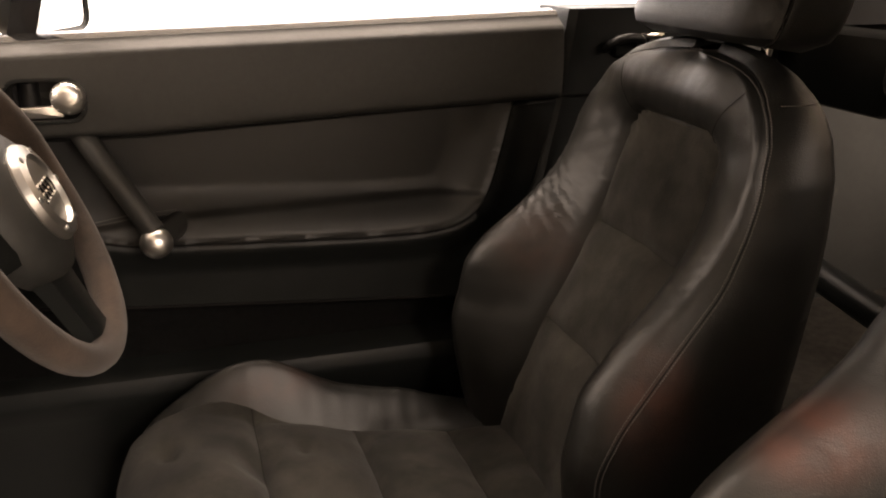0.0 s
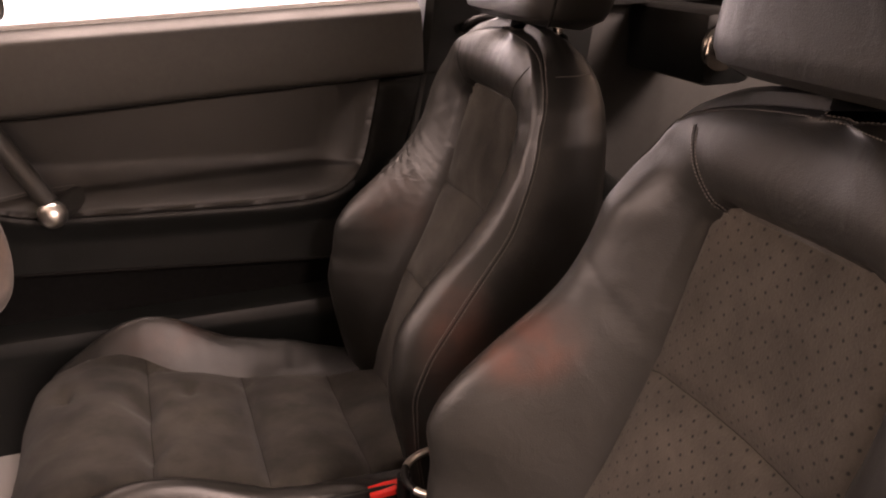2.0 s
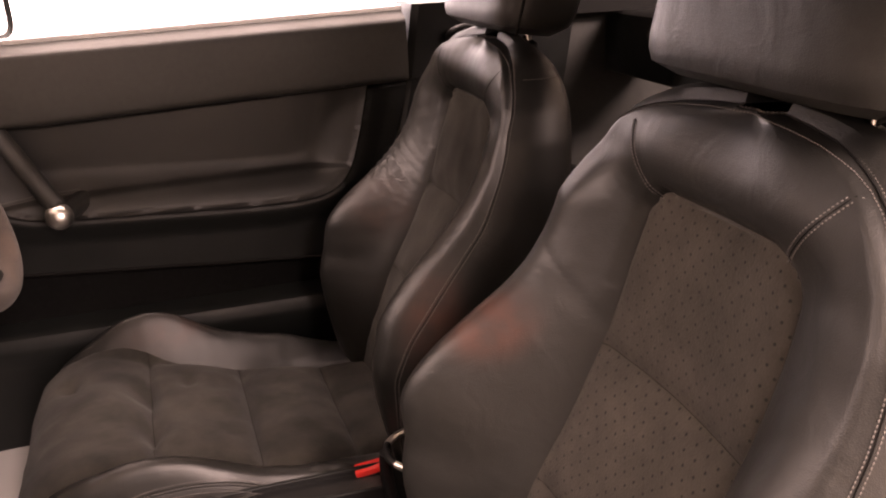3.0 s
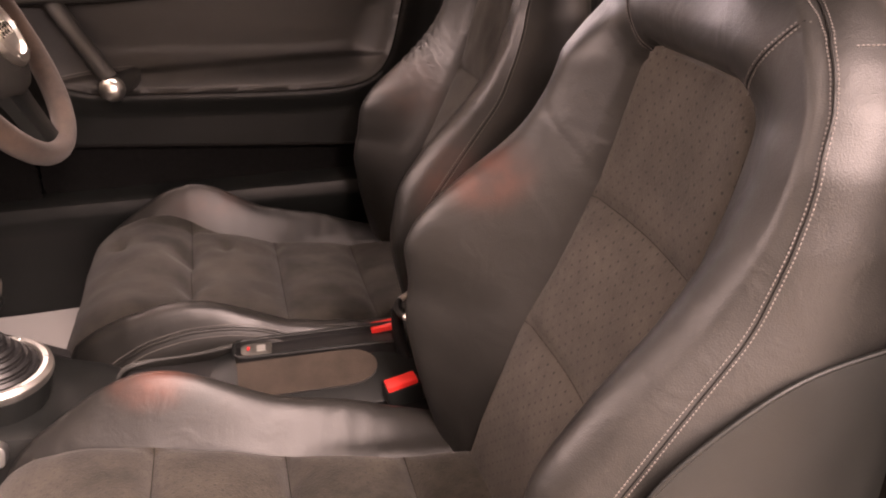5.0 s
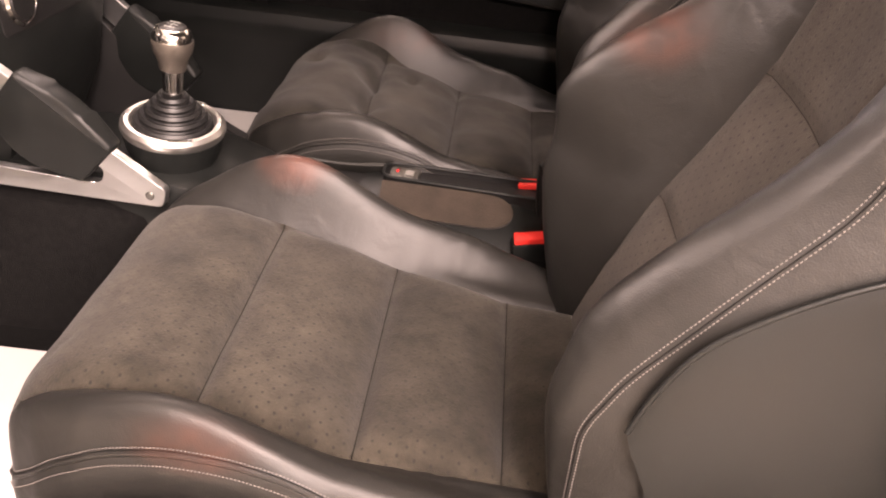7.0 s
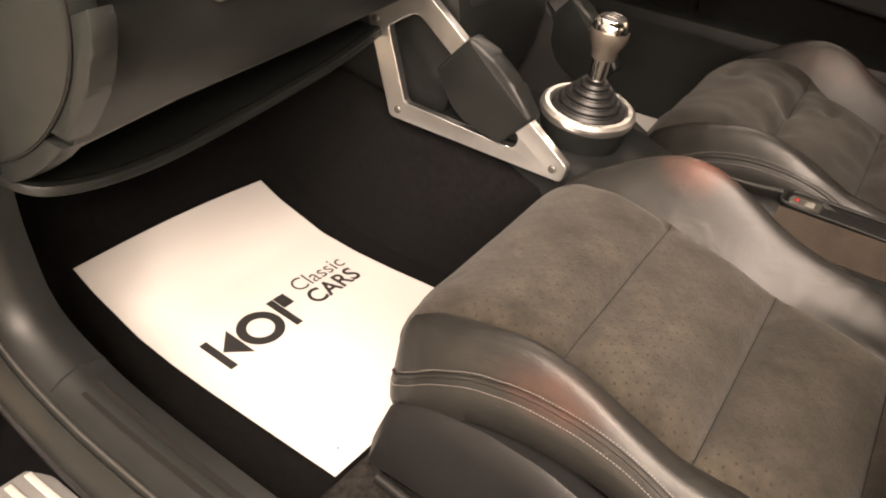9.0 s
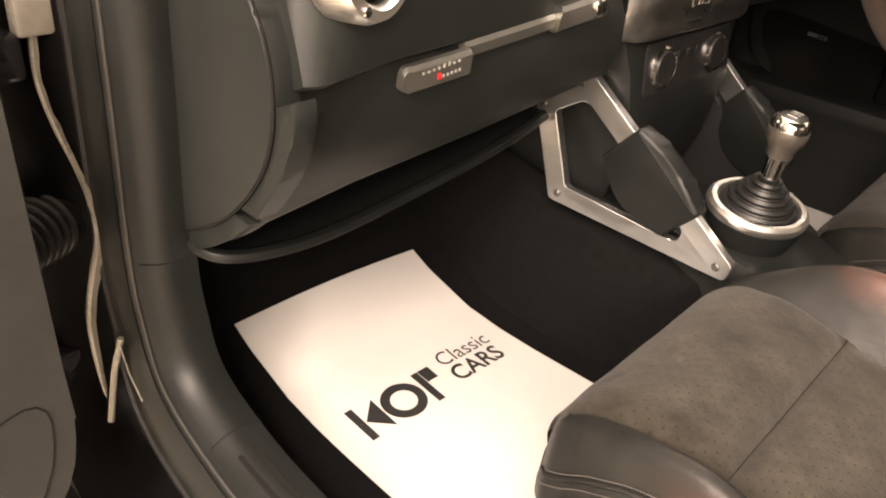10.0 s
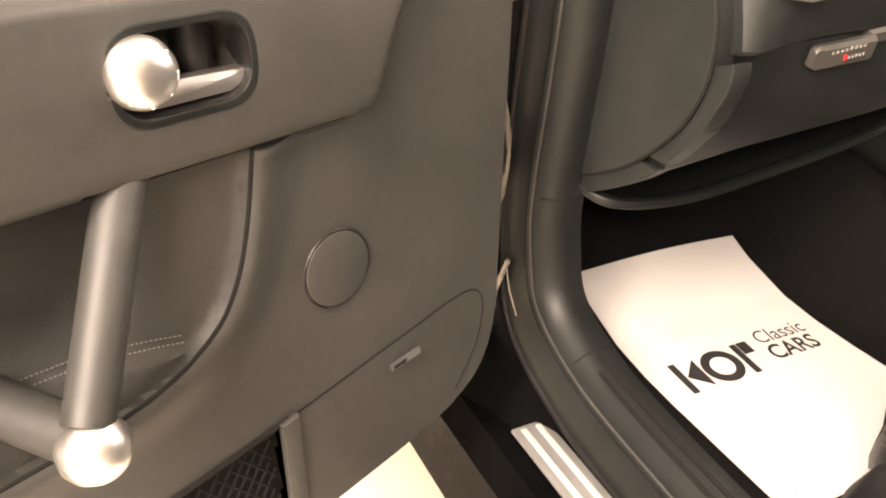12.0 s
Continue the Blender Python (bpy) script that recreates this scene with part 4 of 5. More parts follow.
def glow(name, colour, strength):
    m = bpy.data.materials.new(name)
    m.use_nodes = True
    b = m.node_tree.nodes["Principled BSDF"]
    b.inputs["Base Color"].default_value = (0.8, 0.8, 0.8, 1)
    b.inputs["Emission Color"].default_value = (*colour, 1)
    b.inputs["Emission Strength"].default_value = strength
    return m


# bright daylit shop front beyond the driver's window
single("backdrop", box(-1.6, 3.0, 5.40, 5.44, 0.3, 2.3), glow("daylight", (1.0, 0.97, 0.92), 4.0), "bright white daylit shop front", "backdrop", "structure")


# ---- car body: floor, tunnel, sills, pillars, roof ----
def footwell(y0, y1, name):
    path = [(0.95, 0.225), (0.40, 0.225), (-0.30, 0.226), (-0.40, 0.228), (-0.46, 0.234), (-0.54, 0.256), (-0.62, 0.292), (-0.72, 0.40), (-0.80, 0.56), (-0.80, 0.62)]
    rings = [[(x, y0, z - 0.03), (x, y1, z - 0.03), (x, y1, z), (x, y0, z)] for x, z in path]
    single(name, loft(rings), CARPET, "black carpet of the footwell", "car floor", "structure")


footwell(-0.14, 0.40, "floor_passenger")
footwell(0.62, 1.16, "floor_driver")
for y0, y1, nm in ((-0.10, 0.385, "floor_seat_passenger"), (0.635, 1.10, "floor_seat_driver")):
    single(nm, box(-0.142, 0.62, y0, y1, 0.20, 0.238, 0.007, 3), GREY_CARPET, "dark grey carpet under the seat", "car floor", "structure")


def tunnel():
    root = thing("centre_console", 0.1, YC, 0.23, "black centre console over the tunnel with a gear lever", "console")
    # carpeted flank, then padded top
    path = [(-0.80, 0.50), (-0.44, 0.44), (-0.36, 0.425), (-0.24, 0.420), (-0.12, 0.400), (-0.04, 0.385), (0.10, 0.375), (0.40, 0.375), (0.60, 0.36), (0.95, 0.34)]
    rings = []
    for x, h in path:
        w = table(x, [-0.8, -0.3, -0.1, 0.1, 0.95], [0.125, 0.120, 0.085, 0.080, 0.085])
        rings.append([(x, YC - w - 0.03, 0.20), (x, YC - w - 0.012, 0.30), (x, YC - w, h - 0.02), (x, YC - w + 0.02, h), (x, YC + w - 0.02, h), (x, YC + w, h - 0.02), (x, YC + w + 0.012, 0.30), (x, YC + w + 0.03, 0.20)])
    part("tunnel", loft(rings), CARPET, root)
    rings = []
    for x, h, w in [(-0.40, 0.435, 0.07), (-0.30, 0.445, 0.085), (-0.20, 0.444, 0.088), (-0.12, 0.438, 0.086), (-0.07, 0.424, 0.082), (-0.05, 0.414, 0.08)]:
        rings.append([(x, YC - 0.01 + w * q, h - s) for q, s in ((-1.02, 0.09), (-1, 0.02), (-0.94, 0.006), (-0.8, 0), (0.8, 0), (0.94, 0.006), (1, 0.02), (1.02, 0.09))])
    part("gear_surround", loft(rings), PLASTIC, root)
    part("console_wall", loft([[(x, 0.628, 0.30), (x, 0.645, 0.30), (x, 0.645, h), (x, 0.628, h)] for x, h in ((-0.60, 0.60), (-0.36, 0.585), (-0.30, 0.53), (-0.20, 0.44), (-0.12, 0.40))]), SHIELD, root)
    return root


tunnel()


def gear_lever():
    c = Vector((-0.160, 0.482, 0.482))
    ax = Vector((0.10, -0.06, 1)).normalized()
    root = thing("gear_lever", c.x, c.y, 0.42, "aluminium ball gear lever in a pleated black rubber boot", "gear lever")
    part("cup", lathe([(0.038, -0.070), (0.047, -0.050), (0.056, -0.026), (0.0605, -0.005), (0.055, -0.002)], c, ax, 48), PLASTIC, root)
    ring = part("ring", lathe([(0.0600, -0.006), (0.0620, -0.001), (0.0612, 0.004), (0.0565, 0.008), (0.0510, 0.008), (0.0480, 0.004), (0.0480, -0.006)], c, ax, 56), KNOB, root, "satin metal ring")
    s, u = frame_at(ax)
    for k in range(6):
        a = k * math.pi / 3 + 0.3
        p = c + (s * math.cos(a) + u * math.sin(a)) * 0.0540 + ax * 0.008
        part("bolt", lathe([(0.0030, 0), (0.0030, 0.001), (0.0008, 0.0012)], p, ax, 10), ALUMINIUM, ring)
    prof = [(0.0480, 0.0)]
    for k in range(5):
        r = 0.0455 - k * 0.0070
        h = 0.003 + k * 0.0078
        prof += [(r, h), (r + 0.0015, h + 0.004), (r - 0.001, h + 0.0075), (r - 0.006, h + 0.006)]
    prof += [(0.0125, 0.046), (0.0115, 0.046)]
    part("boot", lathe(prof, c, ax, 48), RUBBER, root, "pleated black rubber boot")
    k0 = Vector((-0.150, 0.480, 0.583))
    ax2 = (k0 - c).normalized()
    part("stem", lathe([(0.0118, 0.036), (0.0118, 0.070), (0.014, 0.071), (0.014, 0.076), (0.012, 0.077)], c, ax2, 24), CHROME, root)
    part("knob", lathe([(0.0125, -0.030), (0.0155, -0.028), (0.0160, -0.022), (0.0180, -0.015), (0.0222, -0.007), (0.0238, 0.002), (0.0236, 0.0075), (0.0232, 0.0085)], k0, ax2, 40), DARK_KNOB, root, "worn dark metal grip")
    part("knob_crown", lathe([(0.0232, 0.0082), (0.0233, 0.0095), (0.0215, 0.0160), (0.0180, 0.0205), (0.0158, 0.0217)], k0, ax2, 40), CHROME, root, "polished metal crown")
    top = part("knob_cap", lathe([(0.0158, 0.0217), (0.0153, 0.0226), (0.010, 0.0243), (0.0005, 0.0249)], k0, ax2, 32), RUBBER, root, "black shift-pattern cap")
    s, u = frame_at(ax2)
    for a0, b0, a1, b1 in ((-0.008, -0.006, -0.008, 0.006), (0, -0.006, 0, 0.006), (0.008, -0.006, 0.008, 0.006), (-0.008, 0, 0.008, 0)):
        pp = [k0 + ax2 * 0.0243 + s * a0 + u * b0, k0 + ax2 * 0.0243 + s * a1 + u * b1]
        part("pattern_line", tube(pp, 0.0009, 6), ALUMINIUM, top)
    return root


gear_lever()


def console_tray():
    root = thing("console_tray", 0.10, YC, 0.375, "black tray between the seats with suede flank and cup holder", "console")
    rings = []
    for x, z, y0, y1 in ((-0.055, 0.385, 0.445, 0.575), (-0.04, 0.398, 0.442, 0.580), (0.05, 0.402, 0.448, 0.585), (0.085, 0.410, 0.455, 0.590), (0.20, 0.412, 0.458, 0.595), (0.27, 0.408, 0.462, 0.600), (0.32, 0.395, 0.465, 0.605), (0.45, 0.385, 0.465, 0.605)):
        rings.append([(x, y0 - 0.016, 0.33), (x, y0 - 0.006, z - 0.05), (x, y0 + 0.006, z - 0.038), (x, 0.525, z + 0.002), (x, y1 - 0.01, z), (x, y1, z - 0.01), (x, y1 + 0.01, 0.33)])
    part("body", loft(rings), PLASTIC, root)
    flank = [(0.092, 0.0), (0.092, 1.0)] + [(0.218 + 0.044 * math.cos(radians(q)) ** 0.8, 0.5 + 0.5 * math.sin(radians(q))) for q in range(88, -89, -8)]
    part("flank_pad", loft([[(a, 0.493 + 0.036 * b - 0.0036 * k, 0.391 + 0.028 * b + 0.0046 * k) for a, b in flank] for k in (0, 1, 1.3)]), TRAY_SUEDE, root, "brown suede side pad")
    rim = rounded([(0.088, 0.538), (0.292, 0.532), (0.296, 0.578), (0.088, 0.580)], [0.016, 0.004, 0.004, 0.016], 6)
    part("slot_rim", tube([(a, b, 0.4235) for a, b in rim + rim[:1]], 0.0026, 8), PLASTIC, root)
    part("slot_wall", loft([[(a, b, 0.423) for a, b in rim], [(a, b, 0.405) for a, b in rim]], True, False), RUBBER, root)
    part("slot_floor", plate(rim, lambda a, b, c: Vector((a, b, 0.4135 + c)), 0.002), RUBBER, root)
    sw = part("switch_plate", plate(rounded([(0.096, 0.544), (0.134, 0.543), (0.135, 0.570), (0.096, 0.572)], [0.010, 0.002, 0.002, 0.010]), lambda a, b, c: Vector((a, b, 0.417 + c)), 0.006, None, 0.001), BAR, root, "metal switch plate")
    part("switch_mark", box(0.104, 0.107, 0.555, 0.561, 0.4225, 0.4245), RED_INK, sw, "red mark")
    part("switch_mark", box(0.116, 0.127, 0.550, 0.563, 0.4225, 0.4240), WHITE_INK, sw, "pale mark")
    front = spline([(-0.020, 0.455, 0.396), (-0.045, 0.462, 0.406), (-0.052, 0.50, 0.412), (-0.050, 0.560, 0.412), (-0.02, 0.578, 0.412), (0.04, 0.580, 0.413), (0.086, 0.576, 0.420)], 6)
    part("tray_rim", tube(front, 0.0032, 8), SOFT_PLASTIC, root)
    part("tray_pit", plate(rounded([(-0.045, 0.470), (0.075, 0.470), (0.075, 0.572), (-0.045, 0.572)], 0.012), lambda a, b, c: Vector((a, b, 0.4035 + c)), 0.002), RUBBER, root)
    c = Vector((0.333, 0.512, 0.480))
    cup = part("cup_holder", tube(spline([(0.318, 0.520, 0.372), (0.300, 0.530, 0.40), (0.293, 0.527, 0.445), (0.292, 0.520, 0.479)], 5), 0.0075, 12), SHIELD, root, "black cup holder arm")
    for a0, a1, m in ((-150, 150, KNOB), (150, 210, SHIELD)):
        arc = [c + Vector((0.041 * math.cos(radians(a)), 0.041 * math.sin(radians(a)), 0)) for a in np.linspace(a0, a1, 30)]
        part("ring", tube(arc, 0.0042, 12), m, cup, "polished metal ring" if m is KNOB else "black ring clip")
    return root


console_tray()


def buckle(x, y, z, yaw):
    root = thing("seat_belt_buckle", x, y, z - 0.06, "black seat belt buckle with a red button", "seat belt buckle", "buckles")
    m = pose(x, y, z, 0, -8, yaw)
    bm = box(-0.022, 0.024, -0.012, 0.012, -0.05, 0.0, 0.004)
    bmesh.ops.transform(bm, matrix=m, verts=bm.verts)
    part("housing", bm, PLASTIC, root)
    bm = box(-0.019, 0.020, -0.010, 0.010, -0.004, 0.006, 0.002)
    bmesh.ops.transform(bm, matrix=m, verts=bm.verts)
    part("button", bm, RED, root, "red release button")


buckle(0.286, 0.474, 0.398, 8)
buckle(0.283, 0.579, 0.418, -4)


def knee_brace(y, s, label, whole):
    root = thing("knee_brace", -0.3, y, 0.43, label, "support bracket", "knee braces")

    def place(a, b, c):
        return Vector((a, y + s * (c - 0.006 + 0.12 * max(0.0, a + 0.40)), b))
    outer = rounded([(-0.427, 0.563), (-0.356, 0.621), (-0.133, 0.441), (-0.138, 0.419), (-0.386, 0.438)], [0.004, 0.005, 0.006, 0.008, 0.006])
    inner = rounded([(-0.394, 0.558), (-0.354, 0.584), (-0.300, 0.541), (-0.200, 0.462), (-0.206, 0.446), (-0.222, 0.446), (-0.364, 0.462)], [0.005, 0.012, 0.01, 0.008, 0.008, 0.006, 0.006])
    if not whole:
        outer, inner = rounded([(-0.385, 0.600), (-0.357, 0.622), (-0.265, 0.555), (-0.290, 0.530)], 0.005), None
    part("frame", plate(outer, place, 0.012, inner, 0.0012), ALUMINIUM, root, "satin aluminium frame", angle=18)
    pad = rounded([(-0.319, 0.522), (-0.277, 0.573), (-0.226, 0.545), (-0.184, 0.491), (-0.224, 0.447), (-0.288, 0.467)], [0.004, 0.005, 0.09, 0.005, 0.005, 0.05], 8)
    part("pad", plate(pad, lambda a, b, c: place(a, b, c - 0.008), 0.028, None, 0.006), PLASTIC, root, "grey padded grip")
    for a, b in ((-0.413, 0.562), (-0.362, 0.603), (-0.374, 0.450), (-0.152, 0.434)) if whole else ((-0.361, 0.600),):
        part("bolt", lathe([(0.0052, 0), (0.0052, 0.0015), (0.004, 0.0028), (0.0005, 0.0030)], place(a, b, 0.0), (0, -1, 0), 14), BAR, root)
    return root


knee_brace(0.366, 1, "satin aluminium brace with a grey pad beside the passenger footwell", True)
knee_brace(0.654, -1, "satin aluminium brace with a grey pad beside the driver footwell", False)


# ---- dashboard ----
def dashboard():
    root = thing("dashboard", -0.45, YC, 0.5, "charcoal dashboard with round metal vents and an aluminium grab bar", "dashboard")
    prof = [(-0.30, 0.712), (-0.278, 0.706), (-0.268, 0.712), (-0.262, 0.735), (-0.258, 0.78), (-0.268, 0.83), (-0.30, 0.872), (-0.36, 0.895), (-0.46, 0.90), (-0.62, 0.90), (-0.75, 0.905), (-0.75, 0.70)]
    ys = [-0.104, -0.098, -0.085, -0.06, -0.03, 0.0, 0.05, 0.1, 0.2, 0.28, 0.35, 0.5, 0.67, 0.74, 0.8, 1.11, 1.125]
    rings = []
    for y in ys:
        k = 0.012 * max(0, 1 - (y + 0.104) / 0.02) ** 2
        off = table(y, [-0.104, -0.06, 0.0, 0.1, 0.3, 1.2], [0, -0.012, -0.026, -0.034, -0.036, -0.036])
        lift = table(y, [0.28, 0.35, 0.67, 0.74], [0, 0.032, 0.032, 0])
        slope = max(0.0, 1 - (y + 0.104) / 0.055)
        rings.append([(x + (off - k - slope * table(z, [0.712, 0.739, 0.78, 0.83], [0.0, 0.0145, 0.033, 0.045]) if x > -0.6 else 0), y, z + (lift if z < 0.76 and x > -0.6 else 0)) for x, z in prof])
    part("upper_pad", loft(rings), DASH, root)
    prof = [(-0.318, 0.725), (-0.306, 0.70), (-0.304, 0.672), (-0.318, 0.630), (-0.333, 0.592), (-0.345, 0.582), (-0.40, 0.575), (-0.75, 0.60), (-0.75, 0.72)]
    rings = []
    for y, dz in ((-0.112, -0.012), (-0.10, -0.012), (0.0, 0.0), (0.16, 0.012), (0.34, 0.03)):
        rings.append([(x, y, z + (dz if z < 0.6 else 0)) for x, z in prof])
    part("lower_panel", loft(rings), DASH, root)
    # end cap with its trim
    edge = [(p.x, p.z) for p in spline([(-0.372, 0, 0.845), (-0.340, 0, 0.800), (-0.313, 0, 0.766), (-0.298, 0, 0.738), (-0.2925, 0, 0.704), (-0.2965, 0, 0.668), (-0.316, 0, 0.628), (-0.360, 0, 0.580), (-0.415, 0, 0.542), (-0.500, 0, 0.503), (-0.56, 0, 0.485)], 5)]
    part("end_cap", plate([(-0.58, 0.86), (-0.40, 0.86)] + edge + [(-0.58, 0.485)], lambda a, b, c: Vector((a, -0.1245 + c, b)), 0.028, None, 0.003), DASH, root)
    rim = [(p.x, p.z) for p in spline([(-0.270, 0, 0.706), (-0.268, 0, 0.688), (-0.281, 0, 0.651), (-0.294, 0, 0.629), (-0.333, 0, 0.580), (-0.380, 0, 0.542), (-0.432, 0, 0.510), (-0.490, 0, 0.490), (-0.56, 0, 0.470)], 5)]

    def strip(z_top, z_low):
        inner = [(x + 0.0016, z) for x, z in edge if z_low <= z <= z_top]
        outer = [(x, z) for x, z in rim if z_low - 0.001 <= z <= z_top + 0.004]
        return outer + inner[::-1]
    part("cap_trim", plate(strip(0.703, 0.584), lambda a, b, c: Vector((a, -0.1215 + c, b)), 0.022, None, 0.002), DASH, root)
    part("cap_trim", plate(strip(0.580, 0.480), lambda a, b, c: Vector((a, -0.1215 + c, b)), 0.022, None, 0.002), DASH, root)
    part("cap_gap", tube([(x + 0.0006, -0.1222, z) for x, z in edge if 0.47 < z < 0.80], 0.0011, 6, up=Vector((0, 1, 0))), NET, root, "dark joint")
    # lip of the tray below
    lip = spline([(-0.53, -0.13, 0.530), (-0.44, -0.118, 0.512), (-0.41, -0.085, 0.503), (-0.40, 0.0, 0.500), (-0.40, 0.12, 0.512), (-0.40, 0.254, 0.532), (-0.41, 0.36, 0.55)], 6)
    part("tray_lip", sweep(lip, [(-0.009, -0.008), (-0.009, 0.000), (-0.006, 0.003), (0.000, 0.004), (0.005, 0.002), (0.007, -0.002), (0.006, -0.007), (0.001, -0.010)]), PLASTIC, root)
    part("tray", loft([[(p.x - 0.005, p.y, p.z - 0.006) for p in lip], [(-0.75, p.y, p.z - 0.02) for p in lip], [(-0.75, p.y, p.z + 0.0) for p in lip], [(p.x - 0.005, p.y, p.z + 0.002) for p in lip]], False, False), PLASTIC, root)
    # grab bar
    bar = part("grab_bar", loft([[(-0.296, y, 0.6795 + o), (-0.292, y, 0.682 + o), (-0.290, y, 0.70 + o), (-0.293, y, 0.704 + o), (-0.30, y, 0.704 + o), (-0.302, y, 0.680 + o)] for y, o in ((0.014, -0.001), (0.05, 0.001), (0.084, 0.003))][::-1] + [[(x, y, 0.691 + (z - 0.691) * k) for x, z in ((-0.296, 0.6795), (-0.293, 0.682), (-0.2915, 0.70), (-0.2945, 0.704), (-0.30, 0.704), (-0.302, 0.680))] for y, k in ((0.010, 0.93), (0.007, 0.80), (0.005, 0.55))]), BAR, root, "satin aluminium bar end")
    part("grab_bar", loft([[(-0.304, y, 0.695 + o), (-0.299, y, 0.697 + o), (-0.297, y, 0.707 + o), (-0.300, y, 0.711 + o), (-0.308, y, 0.708 + o)] for y, o in ((0.082, 0.0), (0.15, 0.005), (0.212, 0.010))]), BAR, root, "satin aluminium bar")
    clip = part("grab_bar", loft([[(-0.296, y, 0.698 + o), (-0.292, y, 0.701 + o), (-0.289, y, 0.719 + o), (-0.292, y, 0.724 + o), (-0.30, y, 0.724 + o), (-0.302, y, 0.698 + o)] for y, o in ((0.204, 0.005), (0.24, 0.008), (0.283, 0.011))]), COVER_METAL, root, "polished aluminium bar end with a lock")
    part("lock", lathe([(0.0085, 0), (0.0085, 0.003), (0.006, 0.004), (0.0005, 0.004)], (-0.290, 0.266, 0.722), (1, 0, 0.1), 20), CHROME, clip)
    for k in range(8):
        yy = 0.024 + 0.0060 * k
        part("badge_mark", box(-0.2905, -0.2892, yy, yy + 0.0026, 0.6945 + 0.0006 * k, 0.6970 + 0.0006 * k + 0.0014 * (k in (4, 5)), 0.0003), WHITE_INK, bar, "pale raised badge mark")
    part("badge_mark", box(-0.2905, -0.2892, 0.042, 0.0462, 0.6875, 0.6930, 0.0003), RED_INK, bar, "red badge mark")
    for k in range(5):
        part("badge_mark", box(-0.2905, -0.2892, 0.0480 + k * 0.0048, 0.0502 + k * 0.0048, 0.6885 + 0.0005 * k, 0.6912 + 0.0005 * k, 0.0003), WHITE_INK, bar, "pale raised badge mark")
    # round vents
    c, ax = Vector((-0.268, -0.058, 0.797)), Vector((1, 0.22, 0.08)).normalized()
    v = part("vent", lathe([(0.0285, -0.010), (0.0285, 0.012), (0.031, 0.016), (0.039, 0.013), (0.0425, 0.004), (0.0425, -0.02)], c, ax, 48), KNOB, root, "satin metal vent ring")
    part("vent_core", lathe([(0.0287, -0.012), (0.0287, 0.001), (0.0005, 0.001)], c, ax, 32), NET, v)
    side, up = frame_at(ax)
    for k in range(6):
        h = -0.0225 + 0.009 * k
        w = math.sqrt(0.028 ** 2 - h * h)
        m = [c + ax * d + up * (h + 0.25 * (d - 0.006)) for d in (0.002, 0.010)]
        part("slat", loft([[m[0] + side * e - up * 0.0008, m[1] + side * e - up * 0.0008, m[1] + side * e + up * 0.0008, m[0] + side * e + up * 0.0008] for e in (-w, w)]), SHIELD, v)
    part("divider", tube([c + ax * 0.0095 - up * 0.025, c + ax * 0.0095 + up * 0.025], 0.0010, 6), SHIELD, v)
    part("spot", lathe([(0.0042, 0), (0.0038, 0.0015), (0.0005, 0.002)], c + ax * 0.0146 + (side * 0.55 - up * 0.83) * 0.0352, ax, 14), CHROME, v)
    # centre stack
    rings = []
    for x, z in ((-0.335, 0.735), (-0.318, 0.725), (-0.318, 0.66), (-0.312, 0.62), (-0.305, 0.58), (-0.315, 0.50), (-0.345, 0.42)):
        w = table(z, [0.42, 0.56, 0.64, 0.665, 0.73], [0.085, 0.122, 0.126, 0.143, 0.145])
        rings.append([(-0.60, YC - w, z), (x - 0.02, YC - w, z), (x - 0.004, YC - w + 0.006, z), (x, YC - w + 0.024, z), (x, YC + w - 0.024, z), (x - 0.004, YC + w - 0.006, z), (x - 0.02, YC + w, z), (-0.60, YC + w, z)])
    part("centre_panel", loft(rings), PLASTIC, root)
    rings = []
    for y, x in ((YC - 0.142, -0.322), (YC - 0.128, -0.308), (YC - 0.105, -0.302), (YC + 0.105, -0.302), (YC + 0.128, -0.308), (YC + 0.142, -0.322)):
        rings.append([(-0.345, y, 0.662), (x - 0.004, y, 0.662), (x, y, 0.668), (x, y, 0.718), (x - 0.004, y, 0.724), (-0.345, y, 0.724)])
    lid = part("radio_cover", loft(rings), COVER_METAL, root, "polished aluminium radio cover")
    # two raised outlines on the cover
    for k in (0, 1):
        y0 = 0.483 + 0.023 * k
        block = [(-0.0075, 0.7205), (0.0075, 0.7205), (0.0075, 0.695), (-0.0075, 0.695), (-0.0075, 0.7205)]
        part("relief_line", tube([(-0.3018, y0 + a, b) for a, b in block], 0.0008, 6), CHROME, lid)
    part("cover_slot", box(-0.303, -0.3012, 0.470, 0.505, 0.674, 0.678, 0.0005), PLASTIC, lid)
    part("heater_panel", plate(rounded([(0.412, 0.590), (0.612, 0.590), (0.612, 0.655), (0.412, 0.655)], 0.008), lambda a, b, c: Vector((-0.3155 + 0.10 * (0.655 - b) + c, a, b)), 0.003, None, 0.001), SHIELD, root, "black heater panel")
    for k in range(6):
        y, z = 0.490 + 0.021 * (k % 3), 0.632 - 0.018 * (k // 3)
        part("heater_button", box(-0.314, -0.309, y - 0.007, y + 0.007, z - 0.006, z + 0.006, 0.0012), PLASTIC, root)
    for y in (0.450, 0.574):
        k = part("heater_dial", lathe([(0.027, -0.004), (0.027, 0.002), (0.024, 0.005), (0.022, 0.003), (0.0005, 0.003)], (-0.309, y, 0.622), (1, 0, 0.08), 36), CHROME, root, "metal-rimmed heater dial")
        part("dial_face", lathe([(0.0215, 0.003), (0.020, 0.006), (0.0005, 0.0065)], (-0.309, y, 0.622), (1, 0, 0.08), 30), RUBBER, k)
    return root


dashboard()


